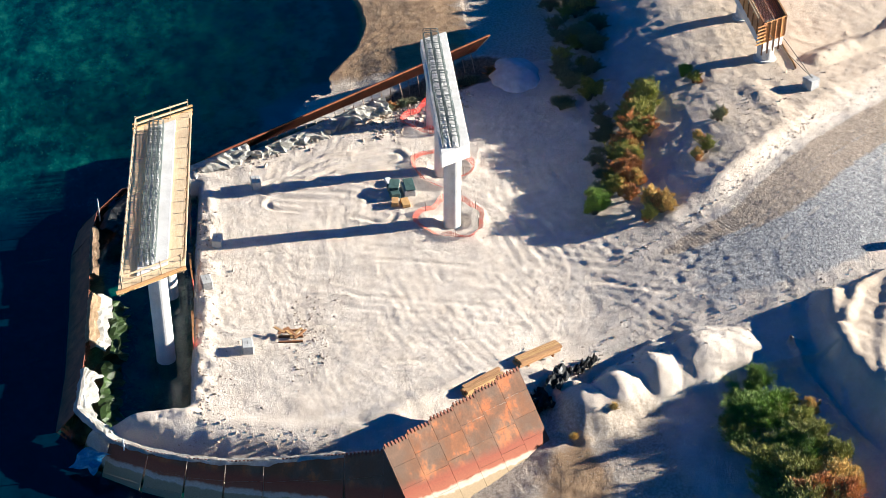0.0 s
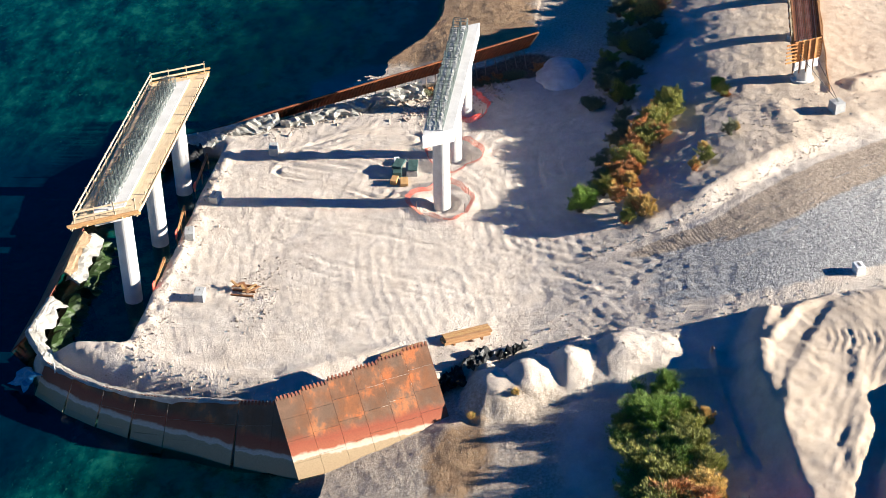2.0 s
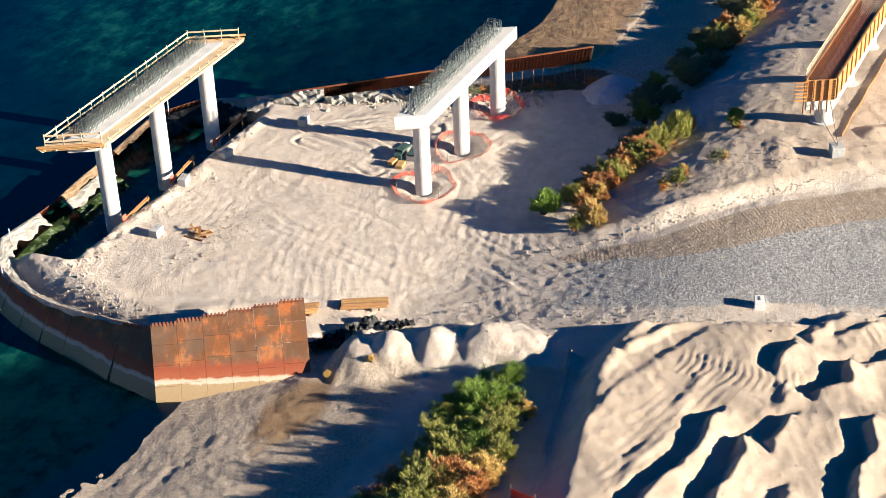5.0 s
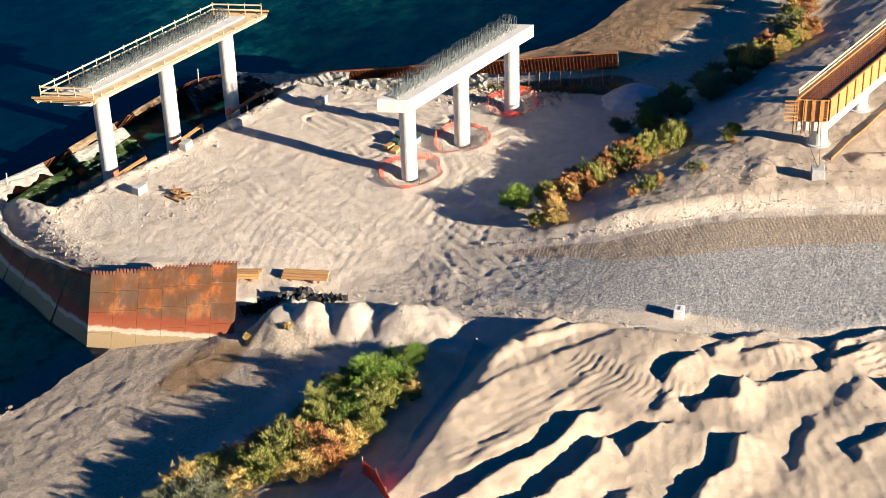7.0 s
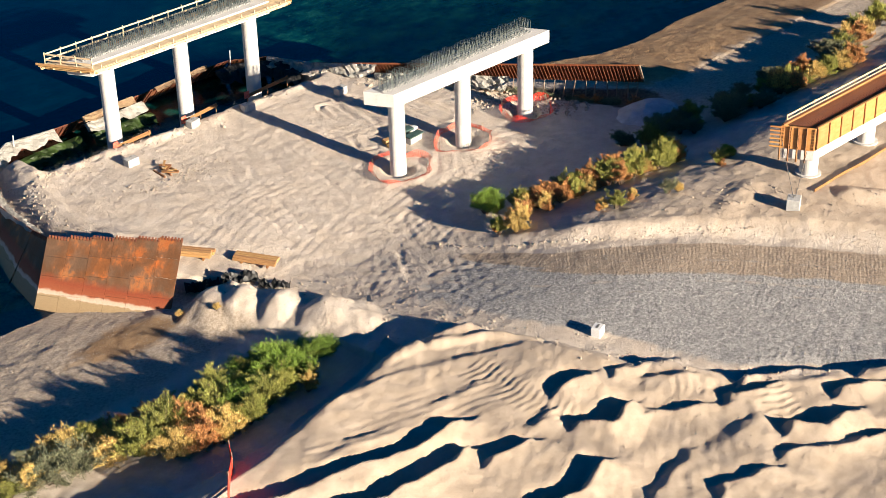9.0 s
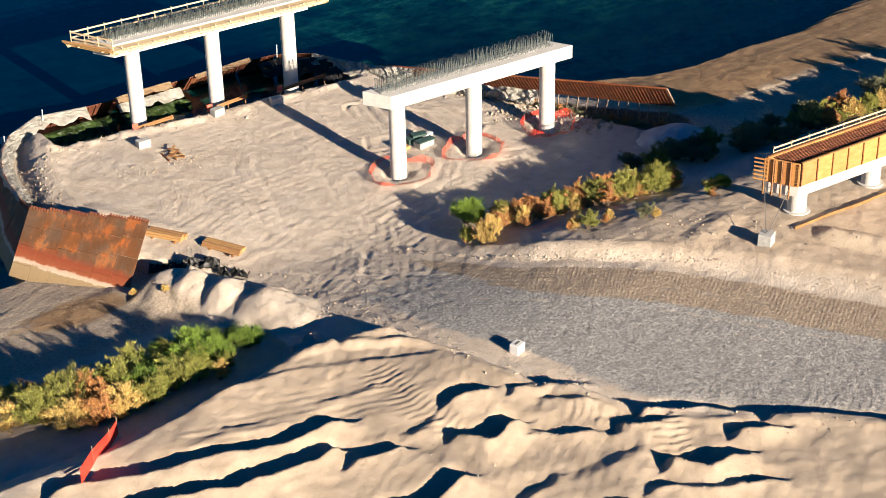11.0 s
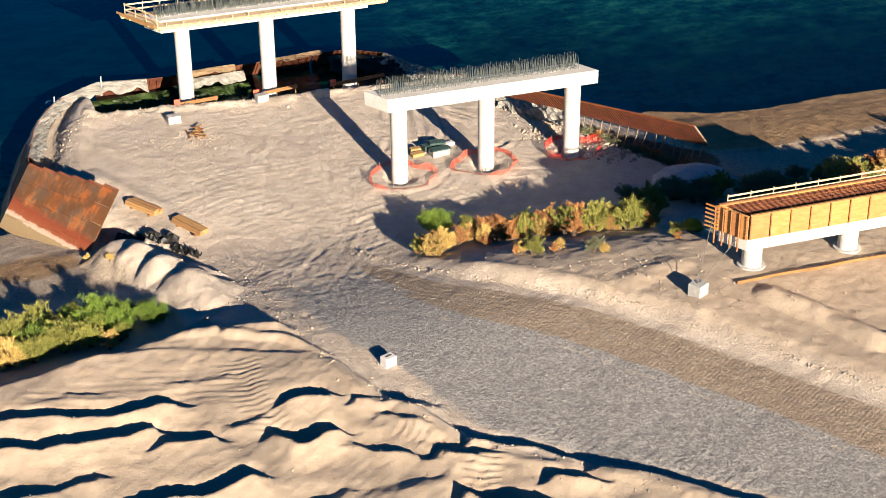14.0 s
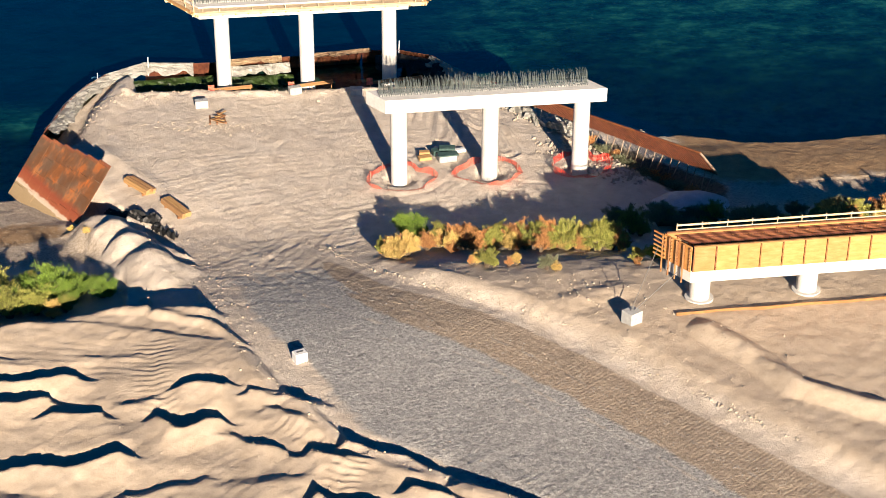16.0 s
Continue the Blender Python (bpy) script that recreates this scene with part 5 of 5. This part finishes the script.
# thicket along the track below the dunes
for x, y, k, s in ((-26.0, -19.6, "green", 1.0), (-27.6, -18.4, "green", 1.15), (-28.2, -20.6, "green", 1.0), (-29.6, -17.2, "green", 1.1), (-30.0, -19.4, "green", 1.2), (-30.6, -21.6, "olive", 1.0), (-31.8, -17.8, "green", 1.1), (-32.4, -20.0, "green", 1.15),
                   (-32.6, -22.2, "olive", 1.1), (-34.0, -18.2, "olive", 1.2), (-34.6, -20.6, "green", 1.1), (-34.8, -22.6, "olive", 1.2), (-36.2, -18.0, "olive", 1.2), (-36.6, -20.2, "olive", 1.4), (-36.8, -22.6, "straw", 1.5), (-38.2, -18.2, "olive", 1.2),
                   (-38.6, -20.4, "russet", 1.5), (-38.8, -22.8, "russet", 1.4), (-40.2, -17.6, "russet", 1.3), (-40.4, -19.8, "olive", 1.4), (-41.0, -22.0, "straw", 1.4), (-42.2, -17.0, "russet", 1.2), (-42.6, -19.4, "olive", 1.3), (-44.2, -16.4, "olive", 1.2),
                   (-44.6, -18.8, "straw", 1.3), (-46.2, -16.0, "straw", 1.3), (-46.8, -18.4, "grey", 1.2), (-48.4, -15.6, "straw", 1.3), (-49.0, -17.8, "grey", 1.3), (-50.8, -15.2, "straw", 1.2), (-51.4, -17.6, "olive", 1.2), (-53.4, -15.8, "grey", 1.3)):
    plant(k, x + rng.uniform(-0.3, 0.3), y + rng.uniform(-0.3, 0.3), s * rng.uniform(0.85, 1.2), rng.uniform(0.6, 0.9) * (0.75 if y > -18.5 else 1.0))
    if rng.random() < 0.6:
        plant("straw" if k != "green" else "olive", x + rng.uniform(-1.2, 1.2), y + rng.uniform(-1.2, 1.2), s * rng.uniform(0.45, 0.7), rng.uniform(0.9, 1.2))
# strip between the pad and the far bent
for x, y, k, s in ((-0.6, -11.9, "green", 0.85), (0.2, -12.4, "green", 0.8), (-2.4, -17.4, "straw", 0.95), (-1.4, -16.6, "straw", 0.85), (-3.2, -16.2, "olive", 0.6), (1.6, -14.6, "straw", 0.7), (2.6, -15.2, "russet", 0.85), (3.6, -15.8, "russet", 0.95), (4.2, -14.6, "russet", 0.8),
                   (5.2, -16.0, "russet", 0.9), (6.2, -15.4, "olive", 0.9), (7.2, -16.6, "straw", 0.9), (8.2, -16.0, "russet", 0.95), (9.2, -17.4, "olive", 0.9), (10.4, -17.0, "russet", 1.0), (11.6, -18.2, "olive", 0.95), (12.8, -18.0, "straw", 1.0), (14.0, -19.2, "olive", 1.1),
                   (15.2, -19.0, "olive", 1.0), (4.2, -22.6, "olive", 0.6), (3.6, -21.6, "straw", 0.45), (6.6, -22.4, "straw", 0.45), (16.0, -24.0, "olive", 0.5), (17.5, -23.4, "green", 0.6), (8.6, -24.6, "grey", 0.5)):
    plant(k, x, y, s * rng.uniform(0.95, 1.15), rng.uniform(0.85, 1.15))
    plant(("straw", "russet", "olive")[int(abs(x * 7)) % 3] if k != "green" else k, x + rng.uniform(-0.8, 0.8), y + rng.uniform(-0.7, 0.7), s * rng.uniform(0.5, 0.75), rng.uniform(1.0, 1.4))
for i in range(34):
    plant(("russet", "olive", "straw", "russet")[i % 4], 1.0 + 0.45 * i + rng.uniform(-0.7, 0.7), -14.6 - 0.27 * i * 0.45 + rng.uniform(-1.6, 1.0), rng.uniform(0.4, 0.75), rng.uniform(0.9, 1.3))
for i in range(46):
    f = i / 45
    x = 17 + 32 * f + rng.uniform(-1.2, 1.2)
    y = -12.2 - 2.2 * math.sin(3.14 * f) + rng.uniform(-2.6, 2.0) - 2.0 * f
    plant("grey" if i % 3 else "olive", x, y, rng.uniform(0.6, 1.05), rng.uniform(0.7, 1.0))
for i in range(14):
    plant("grey", 2 + i + rng.uniform(-0.5, 0.5), -12.6 - 0.22 * i + rng.uniform(-0.9, 0.5), rng.uniform(0.4, 0.7), 0.8)
for i in range(16):
    plant(("straw", "russet", "olive")[i % 3], 34 + 1.6 * i + rng.uniform(-1, 1), -17.5 + 0.25 * i + rng.uniform(-2.5, 2.0), rng.uniform(0.85, 1.25), 1.0)
for x, y in ((-27.4, -8.9), (-28.8, -5.7)):
    plant("straw", x, y, 0.32, 0.9)
# dead brush under the rusty wall
for i in range(26):
    f = i / 25
    plant(("grey", "russet", "grey")[i % 3], 15.5 + 10.5 * f + rng.uniform(-1.0, 0.4), 14.5 - 20 * f + rng.uniform(-0.8, 0.8), rng.uniform(0.45, 0.7), rng.uniform(0.45, 0.7))
